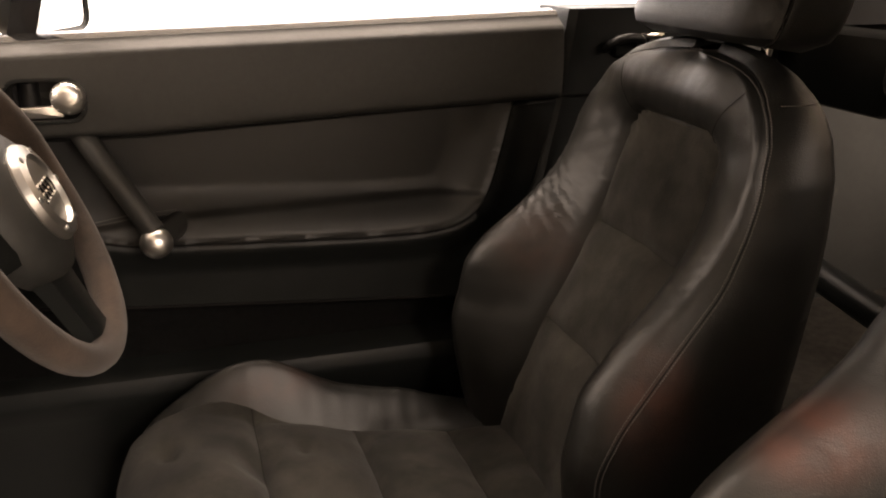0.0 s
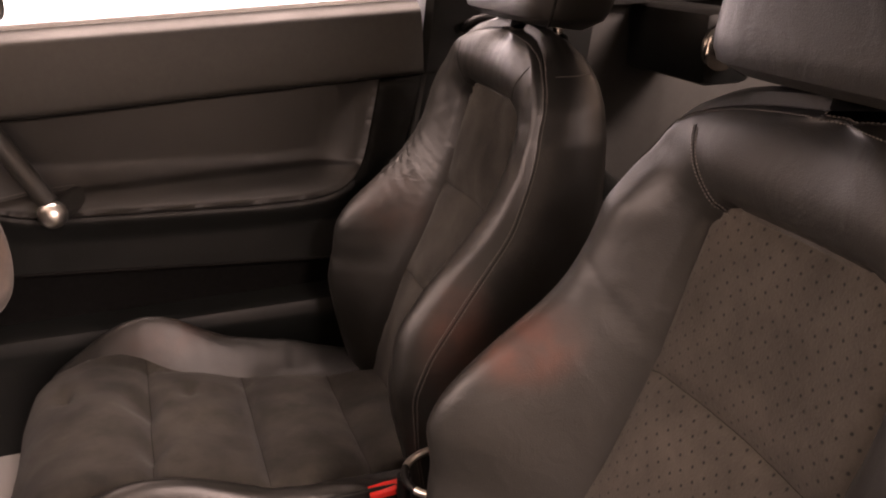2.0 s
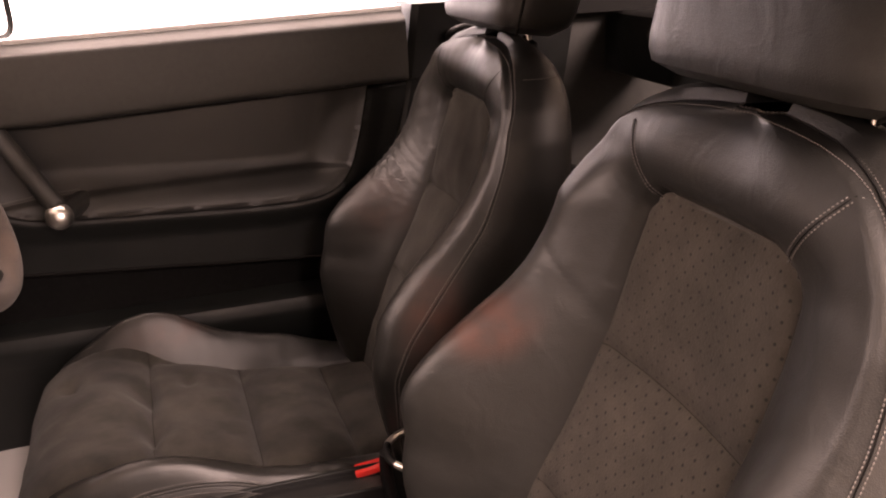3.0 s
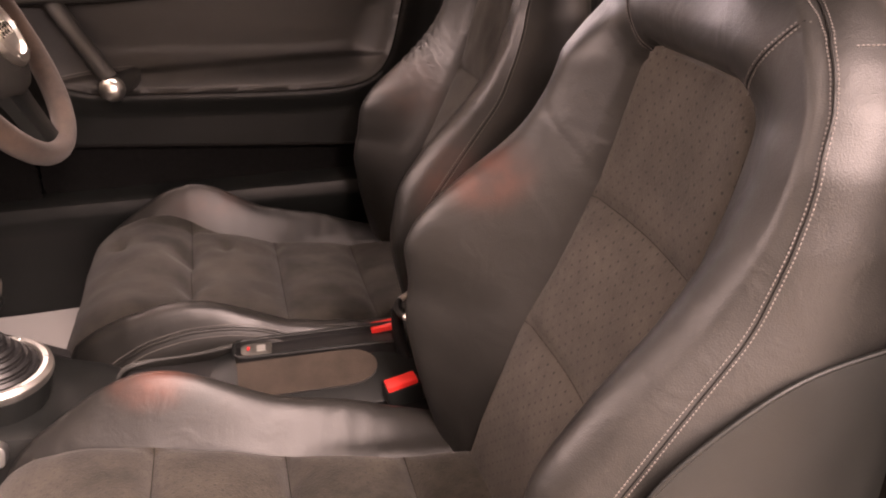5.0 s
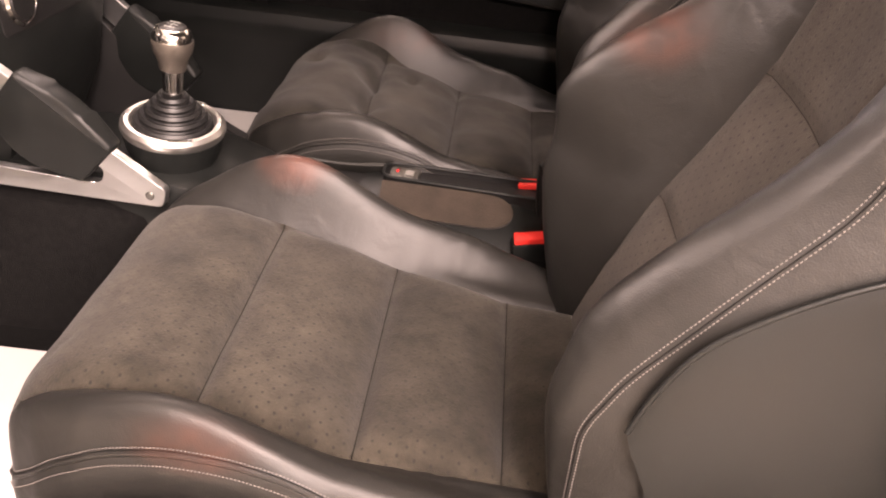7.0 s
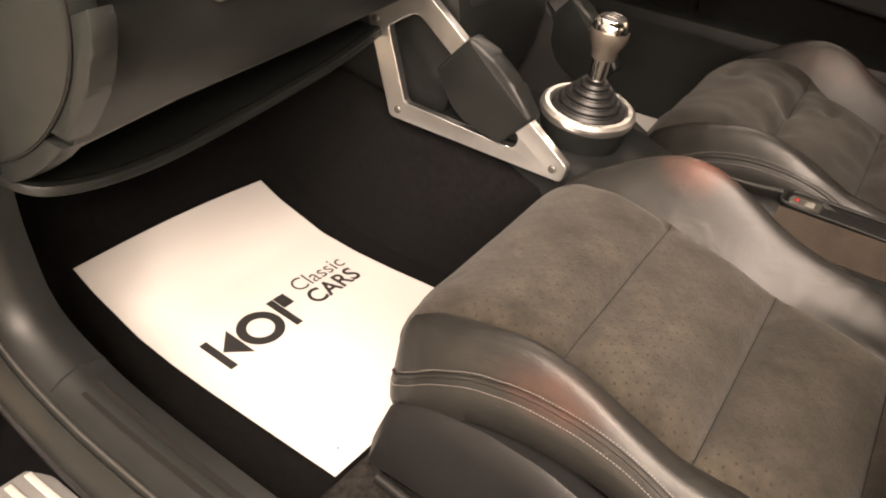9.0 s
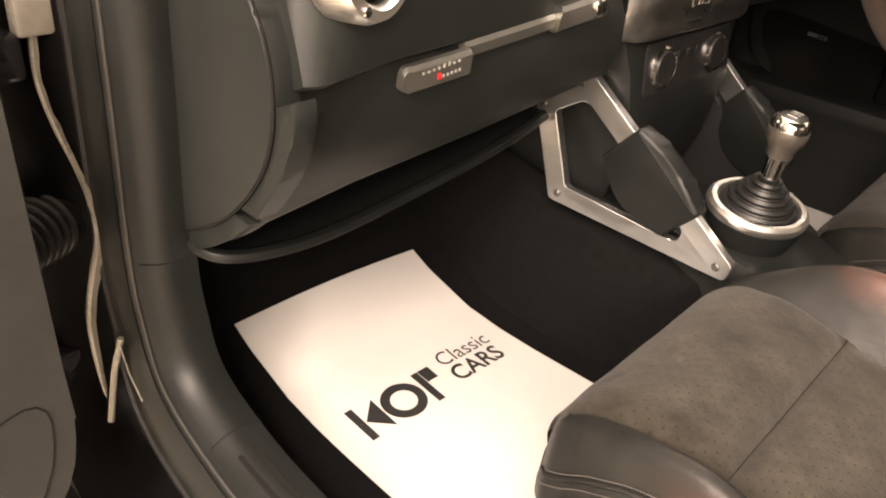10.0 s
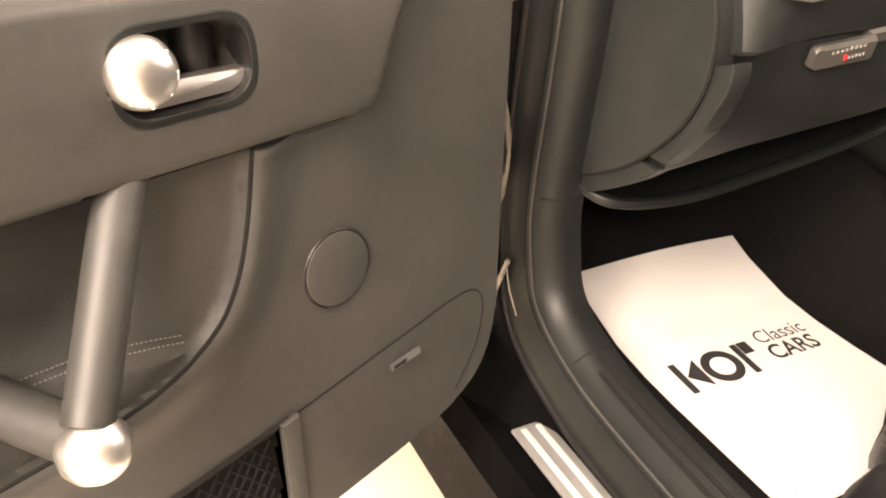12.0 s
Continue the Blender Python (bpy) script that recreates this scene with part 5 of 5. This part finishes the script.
# ---- steering wheel ----
def steering_wheel():
    c, ax = Vector((-0.188, 0.802, 0.780)), Vector((math.cos(radians(24)), 0, math.sin(radians(24))))
    root = thing("steering_wheel", c.x, c.y, c.z, "brown-black suede steering wheel with a metal-ringed hub", "steering wheel")
    s, u = Vector((0, 1, 0)), ax.cross(Vector((0, 1, 0))).normalized()
    if u.z < 0:
        u = -u
    R, n = 0.161, 72
    rings = []
    for k in range(n + 1):
        a = 2 * math.pi * k / n
        e = s * math.cos(a) + u * math.sin(a)
        grip = 0.0148 + 0.0025 * math.exp(-((math.sin(a) - 0.25) / 0.2) ** 2)
        rings.append([c + e * (R + grip * math.cos(q)) + ax * grip * 1.15 * math.sin(q) for q in [2 * math.pi * m / 16 for m in range(16)]])
    part("rim", loft(rings, True, False), RIM_SUEDE, root, "worn brown suede rim")
    for ang in (180, 0, 270):
        e = s * math.cos(radians(ang)) + u * math.sin(radians(ang))
        t = ax.cross(e)
        rings = []
        for r, w, h in ((0.045, 0.042, 0.012), (0.09, 0.034, 0.010), (0.13, 0.028, 0.010), (0.165, 0.034, 0.010)):
            rings.append([c + e * r + t * w * a + ax * (h * b - 0.006) for a, b in ((-1, -1), (-1, 0.6), (-0.7, 1), (0.7, 1), (1, 0.6), (1, -1))])
        part("spoke", loft(rings), PLASTIC, root)
    hub = part("airbag_hub", lathe([(0.078, -0.02), (0.080, 0.0), (0.074, 0.016), (0.055, 0.027), (0.03, 0.031), (0.0005, 0.032)], c, ax, 48), SOFT_PLASTIC, root, "grey padded hub")
    rg = part("ring", lathe([(0.048, 0.023), (0.0495, 0.030), (0.046, 0.036), (0.036, 0.0385), (0.0335, 0.034)], c, ax, 48), KNOB, hub, "polished ring with bolts")
    for k in range(6):
        a = k * math.pi / 3
        p = c + (s * math.cos(a) + u * math.sin(a)) * 0.0415 + ax * 0.0370
        part("bolt", lathe([(0.003, 0), (0.003, 0.0012), (0.0005, 0.0015)], p, ax, 10), ALUMINIUM, rg)
    for k in range(4):
        q = c + s * (-0.018 + 0.012 * k) + ax * 0.0345
        rr = [[q + (s * math.cos(a) + u * math.sin(a)) * (0.0085 + 0.0015 * math.cos(b)) + ax * 0.0015 * math.sin(b) for b in (0, 1.57, 3.14, 4.71)] for a in [2 * math.pi * m / 20 for m in range(21)]]
        part("emblem_ring", loft(rr, True, False), CHROME, hub)
    part("column", tube([c - ax * 0.28, c - ax * 0.02], 0.05, 20), PLASTIC, root)
    return root


steering_wheel()


# ---- seats and doors in place ----
seat(P_SEAT, "black leather passenger seat with perforated charcoal suede panels", True)
seat(D_SEAT, "black leather driver seat with worn charcoal suede centre panels", False)

DOOR_N, DOOR_U = Vector((0.937, 0.35, 0)), Vector((0.35, -0.937, 0))


def open_door(a, n, z):
    k = -0.426 - 0.083 * (z - 0.46) + n
    p = DOOR_U * a + DOOR_N * k
    return Vector((p.x, p.y, z))


def shut_door(a, n, z):
    return Vector((a - 0.637, 1.085 - n, z + 0.095))


car_door(open_door, "open passenger door with charcoal trim and polished ball handles", "passenger_door", True)
car_door(shut_door, "closed driver door with shade-darkened trim and polished ball handles", "driver_door", False, 0.0135)


# ---- door opening: pillar, sill, seals ----
def opening(side):
    s = 1 if side == "passenger" else -1

    def Y(y):
        return y if s > 0 else 2 * YC - y
    line = spline([(-0.30, 0, 1.10), (-0.42, 0, 0.95), (-0.447, 0, 0.80), (-0.455, 0, 0.65), (-0.462, 0, 0.50), (-0.452, 0, 0.43), (-0.425, 0, 0.37), (-0.354, 0, 0.335), (-0.25, 0, 0.318), (0.0, 0, 0.31), (0.45, 0, 0.31), (0.60, 0, 0.33)], 8)
    root = thing("sill_" + side, 0, Y(-0.2), 0.1, "charcoal door sill and pillar trim with black painted jamb", "door sill", "", "structure")

    def band(name, prof, material, label=""):
        rings = []
        for i, p in enumerate(line):
            d = line[min(i + 1, len(line) - 1)] - line[max(i - 1, 0)]
            nrm = Vector((-d.z, 0, d.x)).normalized()
            rings.append([Vector((p.x + nrm.x * o, Y(y + 0.0085 * sstep((p.z - 0.35) / 0.08) * sstep((-0.176 - y) / 0.010)), p.z + nrm.z * o)) for o, y in prof])
        part(name, loft(rings), material, root, label)
    prof = [(-0.047, -0.150), (-0.051, -0.184), (-0.047, -0.1905), (-0.038, -0.1925), (-0.024, -0.1885), (-0.010, -0.1815), (-0.0040, -0.1775), (-0.0052, -0.1762), (-0.0026, -0.1748), (0.0075, -0.168), (0.0165, -0.158), (0.0215, -0.147), (0.0225, -0.137), (0.0165, -0.114), (-0.02, -0.100), (-0.08, -0.098), (-0.09, -0.13)]
    band("pillar_trim", prof, PLASTIC, "charcoal plastic trim with a fine crease")
    band("trim_line", [(0.0010, -0.1745), (0.0030, -0.1732), (0.0026, -0.1718), (0.0006, -0.1735)], SOFT_PLASTIC)
    band("seal", [(-0.040, -0.1915), (-0.041, -0.1955), (-0.046, -0.1955), (-0.050, -0.190), (-0.047, -0.186)], RUBBER, "black rubber seal")
    # joints across the trim, and black strips for the shade of two long grooves in its top
    for x, z in ((-0.4645, 0.505), (-0.352, 0.335)):
        i = min(range(len(line)), key=lambda q: (line[q].x - x) ** 2 + (line[q].z - z) ** 2)
        d = line[i + 1] - line[i - 1]
        nrm = Vector((-d.z, 0, d.x)).normalized()
        part("joint", tube([Vector((line[i].x + nrm.x * o, Y(y), line[i].z + nrm.z * o)) for o, y in prof[9:15]], 0.0009, 6, up=Vector((1, 0, 0))), NET, root, "dark joint")
    for y0 in (-0.1515, -0.1375):
        o = table(y0, [-0.158, -0.147, -0.137], [0.0165, 0.0215, 0.0225])
        run = [p for p in line if -0.325 < p.x < 0.45 and p.z < 0.40]
        part("groove", sweep([(p.x, Y(y0), p.z + o) for p in run], [(-0.0032, -0.002), (-0.0032, 0.0010), (0.0032, 0.0010), (0.0032, -0.002)]), NET, root, "black strip in place of a shaded groove")
    band("jamb", [(-0.047, -0.180), (-0.052, -0.196), (-0.067, -0.230), (-0.10, -0.262), (-0.14, -0.262), (-0.14, -0.15), (-0.047, -0.15)], JAMB, "black door jamb")
    # outer step of the sill
    bm = loft([[(x, Y(-0.18), 0.262), (x, Y(-0.20), 0.266), (x, Y(-0.262), 0.262), (x, Y(-0.285), 0.235), (x, Y(-0.285), 0.12), (x, Y(-0.16), 0.10)] for x in (-0.60, -0.30, 0.2, 0.7)])
    part("outer_sill", bm, JAMB, root, "black sill cover")
    if s > 0:
        pl = part("scuff_plate", box(-0.350, -0.02, -0.242, -0.196, 0.268, 0.2735, 0.002), SCUFF, root, "satin metal scuff plate")
        for y in (-0.233, -0.214):
            part("rib", box(-0.344, -0.03, y, y + 0.0075, 0.273, 0.2752, 0.001), SCUFF_RIB, pl, "bright raised rib")
    return root


opening("passenger")
opening("driver")


def driver_side():
    single("trim_sill_driver", loft([[(x, 1.105, 0.20), (x, 1.088, 0.34), (x, 1.062, 0.40), (x, 1.046, 0.428), (x, 1.046, 0.438), (x, 1.052, 0.455), (x, 1.064, 0.462), (x, 1.30, 0.462), (x, 1.30, 0.10), (x, 1.05, 0.10)] for x in (-0.85, 0.0, 0.62)]), PLASTIC, "black plastic sill trim below the driver door", "sill trim", "structure")
    rings = []
    for z, x in ((0.20, 0.22), (0.47, 0.335), (0.58, 0.40), (0.69, 0.455), (0.80, 0.478), (0.93, 0.498)):
        rings.append([(x, 1.09, z), (x + 0.012, 1.083, z), (x + 0.03, 1.09, z), (x + 0.30, 1.09, z), (x + 0.30, 1.20, z), (x, 1.20, z)])
    single("pillar_driver", loft(rings), PLASTIC, "black trim of the pillar behind the driver door", "pillar", "structure")
    single("wall_bulkhead", box(-0.86, -0.80, -0.25, 1.28, 0.1, 0.92), CARPET, "black bulkhead in front of the footwells", "bulkhead", "structure")


driver_side()


def door_jamb():
    root = thing("door_jamb", -0.53, -0.22, 0.30, "glossy black painted door jamb with a rubber cable boot", "door jamb", "", "structure")
    part("jamb_panel", box(-0.60, -0.535, -0.30, -0.17, 0.25, 0.95, 0.01), PAINT, root)
    # Pale strip modelled in place of the reflection on the glossy black jamb.
    lows = [(-0.209, 0.707), (-0.210, 0.668), (-0.204, 0.628), (-0.192, 0.580), (-0.187, 0.545), (-0.187, 0.511), (-0.196, 0.472), (-0.206, 0.421), (-0.209, 0.370), (-0.211, 0.330)]
    wide = [0.0070, 0.0048, 0.0056, 0.0046, 0.0050, 0.0075, 0.0100, 0.0080, 0.0060, 0.0035]
    rows = []
    for k, (y, z) in enumerate((p.y, p.z) for p in spline([(0, y, z) for y, z in lows], 4)):
        w = table(k / 4, range(10), wide) * (1 + 0.25 * noise.noise(Vector((z * 60, 3.1, 0))))
        x = -0.5055 + 0.39 * (y + 0.2) + table(z, [0.338, 0.370, 0.420, 0.440], [0.031, 0.015, 0.003, 0.0])
        rows.append([Vector((x, y, z)), Vector((x + 0.002, y + w * 0.3, z)), Vector((x + 0.001, y + w, z)), Vector((x - 0.004, y + w, z)), Vector((x - 0.004, y, z))])
    part("flange", loft(rows), BEIGE, root, "pale strip of uneven width in place of a reflection")
    part("upper_bracket", box(-0.530, -0.503, -0.219, -0.188, 0.706, 0.82, 0.004), BEIGE, root, "pale metal bracket")
    c, ax = Vector((-0.535, -0.215, 0.525)), Vector((0.55, -0.8, 0.0)).normalized()
    prof = [(0.034, -0.01)]
    for k in range(7):
        prof += [(0.033 - 0.001 * k, 0.002 + 0.010 * k), (0.0345 - 0.001 * k, 0.005 + 0.010 * k), (0.033 - 0.001 * k, 0.008 + 0.010 * k), (0.0265 - 0.001 * k, 0.010 + 0.010 * k)]
    part("cable_boot", lathe(prof, c, ax, 28), RUBBER, root, "pleated rubber cable boot")
    for z in (0.69, 0.375):
        part("hinge", box(-0.545, -0.505, -0.262, -0.215, z - 0.02, z + 0.02, 0.006), PAINT, root)
        part("hinge_pin", tube([(-0.512, -0.250, z - 0.028), (-0.512, -0.250, z + 0.028)], 0.007, 12), SHIELD, root)
    fold = [(-0.466, -0.214, 0.325), (-0.479, -0.198, 0.372), (-0.474, -0.188, 0.413), (-0.460, -0.188, 0.380), (-0.442, -0.186, 0.354), (-0.412, -0.185, 0.331), (-0.383, -0.184, 0.319)]
    part("corner_fold", tube(fold[:3], 0.0034, 8, up=Vector((0, 1, 0))), BEIGE, root, "pale line at the jamb corner")
    # The thin leg is a highlight along the panel edge, put in as colour.
    part("corner_fold", tube([Vector(p) + Vector((0, -0.003, 0)) for p in fold[2:5]], 0.0009, 8, up=Vector((0, 1, 0))), BEIGE, root, "pale line at the jamb corner")


door_jamb()


def outside_mirror():
    root = thing("wing_mirror", -0.22, 1.45, 0.88, "black wing mirror outside the driver window", "wing mirror")
    c, n, u = Vector((-0.22, 1.5, 0.94)), Vector((0.968, -0.25, 0)), Vector((0.25, 0.968, 0))
    rim = rounded([(-0.140, -0.060), (0.101, -0.062), (0.101, 0.055), (-0.130, 0.062)], 0.036, 8)
    part("housing", loft([[c + (u * a + Vector((0, 0, b))) * k + n * d for a, b in rim] for d, k in ((-0.004, 0.84), (0.003, 0.86), (0.006, 0.93), (0.0, 1.0), (-0.03, 1.0), (-0.08, 0.8), (-0.10, 0.4))]), PLASTIC, root)
    part("glass", loft([[c + (u * a + Vector((0, 0, b))) * 0.855 + n * d for a, b in rim] for d in (-0.006, 0.0)]), CHROME, root, "mirror glass")
    part("foot", loft([[(x - 0.02, y, z - 0.012), (x + 0.02, y, z - 0.012), (x + 0.016, y, z + 0.012), (x - 0.016, y, z + 0.012)] for x, y, z in ((-0.24, 1.17, 0.885), (-0.25, 1.28, 0.885), (-0.262, 1.40, 0.892))]), PAINT, root)
    single("trim_window_post", loft([[(x, 1.13, z), (x + 0.034, 1.13, z), (x + 0.034, 1.17, z), (x, 1.17, z)] for x, z in ((-0.240, 0.893), (-0.206, 1.0), (-0.16, 1.14))]), PAINT, "black post of the driver quarter light", "window post", "structure")


outside_mirror()


# Out of view; its edges are set to shade headrests and light the boot.
def roof():
    root = thing("car_roof", 0.6, YC, 1.2, "black car roof over the cabin", "car roof", "", "structure")
    rings = []
    for y, z in ((-0.06, 1.20), (0.0, 1.245), (0.2, 1.28), (0.51, 1.29), (0.82, 1.28), (1.02, 1.245), (1.08, 1.20)):
        rings.append([(-0.14, y, z - 0.05), (0.02, y, z), (0.4, y, z + 0.02), (0.80, y, z), (0.98, y, z - 0.025), (0.98, y, z - 0.05), (0.80, y, z - 0.03), (0.4, y, z - 0.01), (0.02, y, z - 0.03), (-0.14, y, z - 0.100)])
    part("panel", loft(rings), SOFT_PLASTIC, root)
    return root


roof()


def rear_cabin():
    single("wall_rear", box(1.45, 1.50, -0.15, 1.17, 0.2, 1.0), REAR_CARPET, "dark carpeted rear bulkhead", "bulkhead", "structure")
    single("floor_rear", box(0.62, 1.46, -0.15, 1.17, 0.30, 0.42, 0.03), REAR_CARPET, "dark carpeted rear floor", "car floor", "structure")
    # The passenger panel starts further back, letting lamp light onto the seat side.
    for y0, y1, nm in ((1.10, 1.16, "quarter_panel_driver"), (-0.14, -0.08, "quarter_panel_passenger")):
        single(nm, box(0.515 if y0 > 0 else 0.57, 1.46, y0, y1, 0.22, 0.905, 0.02, 3), SOFT_PLASTIC, "dark rear quarter trim panel", "trim panel", "structure")
    single("pillar_rear_driver", loft([[(x0, 1.06, z), (1.45, 1.06, z), (1.45, 1.15, z), (x0, 1.15, z)] for x0, z in ((0.72, 0.90), (0.70, 1.0), (0.64, 1.20))]), SHIELD, "black trim of the rear roof pillar", "pillar", "structure")
    # Unseen mirror of the driver's pillar, added to keep lamp light off his door.
    single("pillar_rear_added", loft([[(x0, -0.13, z), (1.45, -0.13, z), (1.45, -0.04, z), (x0, -0.04, z)] for x0, z in ((0.72, 0.90), (0.70, 1.0), (0.64, 1.20))]), SHIELD, "black trim of the rear roof pillar", "pillar", "structure")
    g = thing("seat_belt_guide", 0.60, 1.07, 0.87, "chrome seat belt guide on the rear trim", "belt guide")
    part("loop", tube(spline([(0.560, 1.092, 0.872), (0.563, 1.070, 0.884), (0.585, 1.066, 0.890), (0.606, 1.070, 0.886), (0.612, 1.092, 0.878)], 5), 0.0065, 10), SHIELD, g)
    part("tongue", box(0.600, 0.640, 1.066, 1.074, 0.886, 0.896, 0.003), CHROME, g, "chrome belt tongue")
    part("plate", box(0.57, 0.63, 1.08, 1.105, 0.862, 0.892, 0.005), PLASTIC, g)
    single("rear_crossbar", tube(spline([(0.80, 1.10, 0.60), (0.80, 0.894, 0.580), (0.80, 0.5, 0.545), (0.80, 0.12, 0.580), (0.80, -0.08, 0.60)], 6), 0.022, 16), PLASTIC, "grey padded crossbar behind the seats", "crossbar")
    # strut brace
    root = thing("strut_brace", 0.889, YC, 0.80, "black strut brace across the rear with metal flanges", "strut brace")
    part("tube", tube([(0.889, 0.86, 0.848), (0.889, 0.5, 0.82), (0.889, 0.16, 0.848)], 0.0185, 20), PAINT, root)
    for y, s in ((0.872, -1), (0.148, 1)):
        part("flange", lathe([(0.036, 0), (0.036, 0.005), (0.032, 0.009), (0.021, 0.011), (0.021, 0.03), (0.017, 0.032)], (0.889, y, 0.85), (0, s, -0.05), 36), CHROME, root, "polished flange")
        part("mount", box(0.86, 0.95, min(y, y - s * 0.24), max(y, y - s * 0.24), 0.79, 0.90, 0.015), PLASTIC, root)


rear_cabin()


# ---- paper mats ----
def paper(x0, x1, y0, y1, skew, label, lettered):
    root = thing("paper_mat", (x0 + x1) / 2, (y0 + y1) / 2, 0.23, label, "paper mat", "paper mats")

    def lie(a, b, c):
        """a from the near edge forwards, b across."""
        x = x0 - a
        low, high = y0 + skew * a, y0 + (y1 - y0) * (1 + 0.09 * (1 - a / (x0 - x1)))
        y = low + (high - low) * b / (y1 - y0)
        z = 0.2285 + 0.0003 + table(x, [-0.62, -0.584, -0.54, -0.46, -0.40, -0.34, -0.20], [0.304, 0.286, 0.264, 0.238, 0.2305, 0.228, 0.2275]) - 0.2275
        z += 0.006 * math.sin(math.pi * b / (y1 - y0)) * sstep((-0.3 - x) / 0.2)
        return Vector((x, y, z + c))
    L, W = x0 - x1, y1 - y0
    rings = []
    for i in range(41):
        rings.append([lie(L * i / 40, W * j / 16, 0.004) for j in range(17)])
    bm = loft(rings, False, False)
    ext = bmesh.ops.extrude_face_region(bm, geom=bm.faces[:])
    for v in [g for g in ext["geom"] if isinstance(g, bmesh.types.BMVert)]:
        v.co.z += 0.0006
    sheet = part("sheet", bm, PAPER, root)
    if lettered:
        def pl(a, b, c):
            f, y = lettered(a, b)
            low, high = y0 + skew * f, y0 + (y1 - y0) * (1 + 0.09 * (1 - f / (x0 - x1)))
            return lie(f, (y - low) / (high - low) * (y1 - y0), 0.0052 + c)
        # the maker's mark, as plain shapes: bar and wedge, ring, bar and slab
        for outline in ([(0.010, 0.0), (0.021, 0.0), (0.021, 0.056), (0.010, 0.056)], [(0.0225, 0.028), (0.050, 0.002), (0.050, 0.054)],
                        [(0.118, 0.0), (0.129, 0.0), (0.129, 0.056), (0.118, 0.056)], [(0.130, 0.034), (0.148, 0.034), (0.148, 0.056), (0.130, 0.056)]):
            n = len(outline)
            fan = [tuple(Vector(outline[q]).lerp(Vector(outline[(q + 1) % n]), e / 6)) for q in range(n) for e in range(6)]
            mid = Vector((sum(p[0] for p in outline) / n, sum(p[1] for p in outline) / n))
            part("mark_shape", loft([[pl(mid.x + (a - mid.x) * k, mid.y + (b - mid.y) * k, 0) for a, b in fan] for k in (0.02, 0.5, 1.0)], True, False), INK, sheet)
        part("mark_ring", loft([[pl(0.083 + 0.031 * k * math.cos(q * 0.1571), 0.028 + 0.029 * k * math.sin(q * 0.1571), 0) for q in range(40)] for k in (0.58, 0.8, 1.0)], True, False), INK, sheet)
        lettering("Classic", 0.034, lambda a, b, c: pl(a + 0.165, b + 0.043, c), 0, INK, "lettering", sheet, wide=0.093)
        lettering("CARS", 0.038, lambda a, b, c: pl(a + 0.165, b + 0.010, c), 0, INK, "lettering", sheet, bold=0.0008, wide=0.089)
        part("print_dot", loft([[pl(0.001 + 0.0016 * k * math.cos(q), -0.174 + 0.0016 * k * math.sin(q), 0) for q in range(7)] for k in (0.1, 1.0)], True, False), INK, sheet)
    else:
        for k in range(5):
            part("print_bar", loft([[lie(0.02, 0.03 + 0.03 * k, 0.0052), lie(0.02, 0.045 + 0.03 * k, 0.0052)], [lie(0.03, 0.03 + 0.03 * k, 0.0052), lie(0.03, 0.045 + 0.03 * k, 0.0052)]], False, False), INK, sheet)
    return root


paper(-0.148, -0.577, -0.006, 0.303, 0.0, "white paper mat with black lettering on the footwell carpet", lambda a, b: (0.197 + b, 0.023 + a))
paper(-0.215, -0.64, 0.77, 1.075, 0.0, "white paper mat on the driver footwell carpet", None)
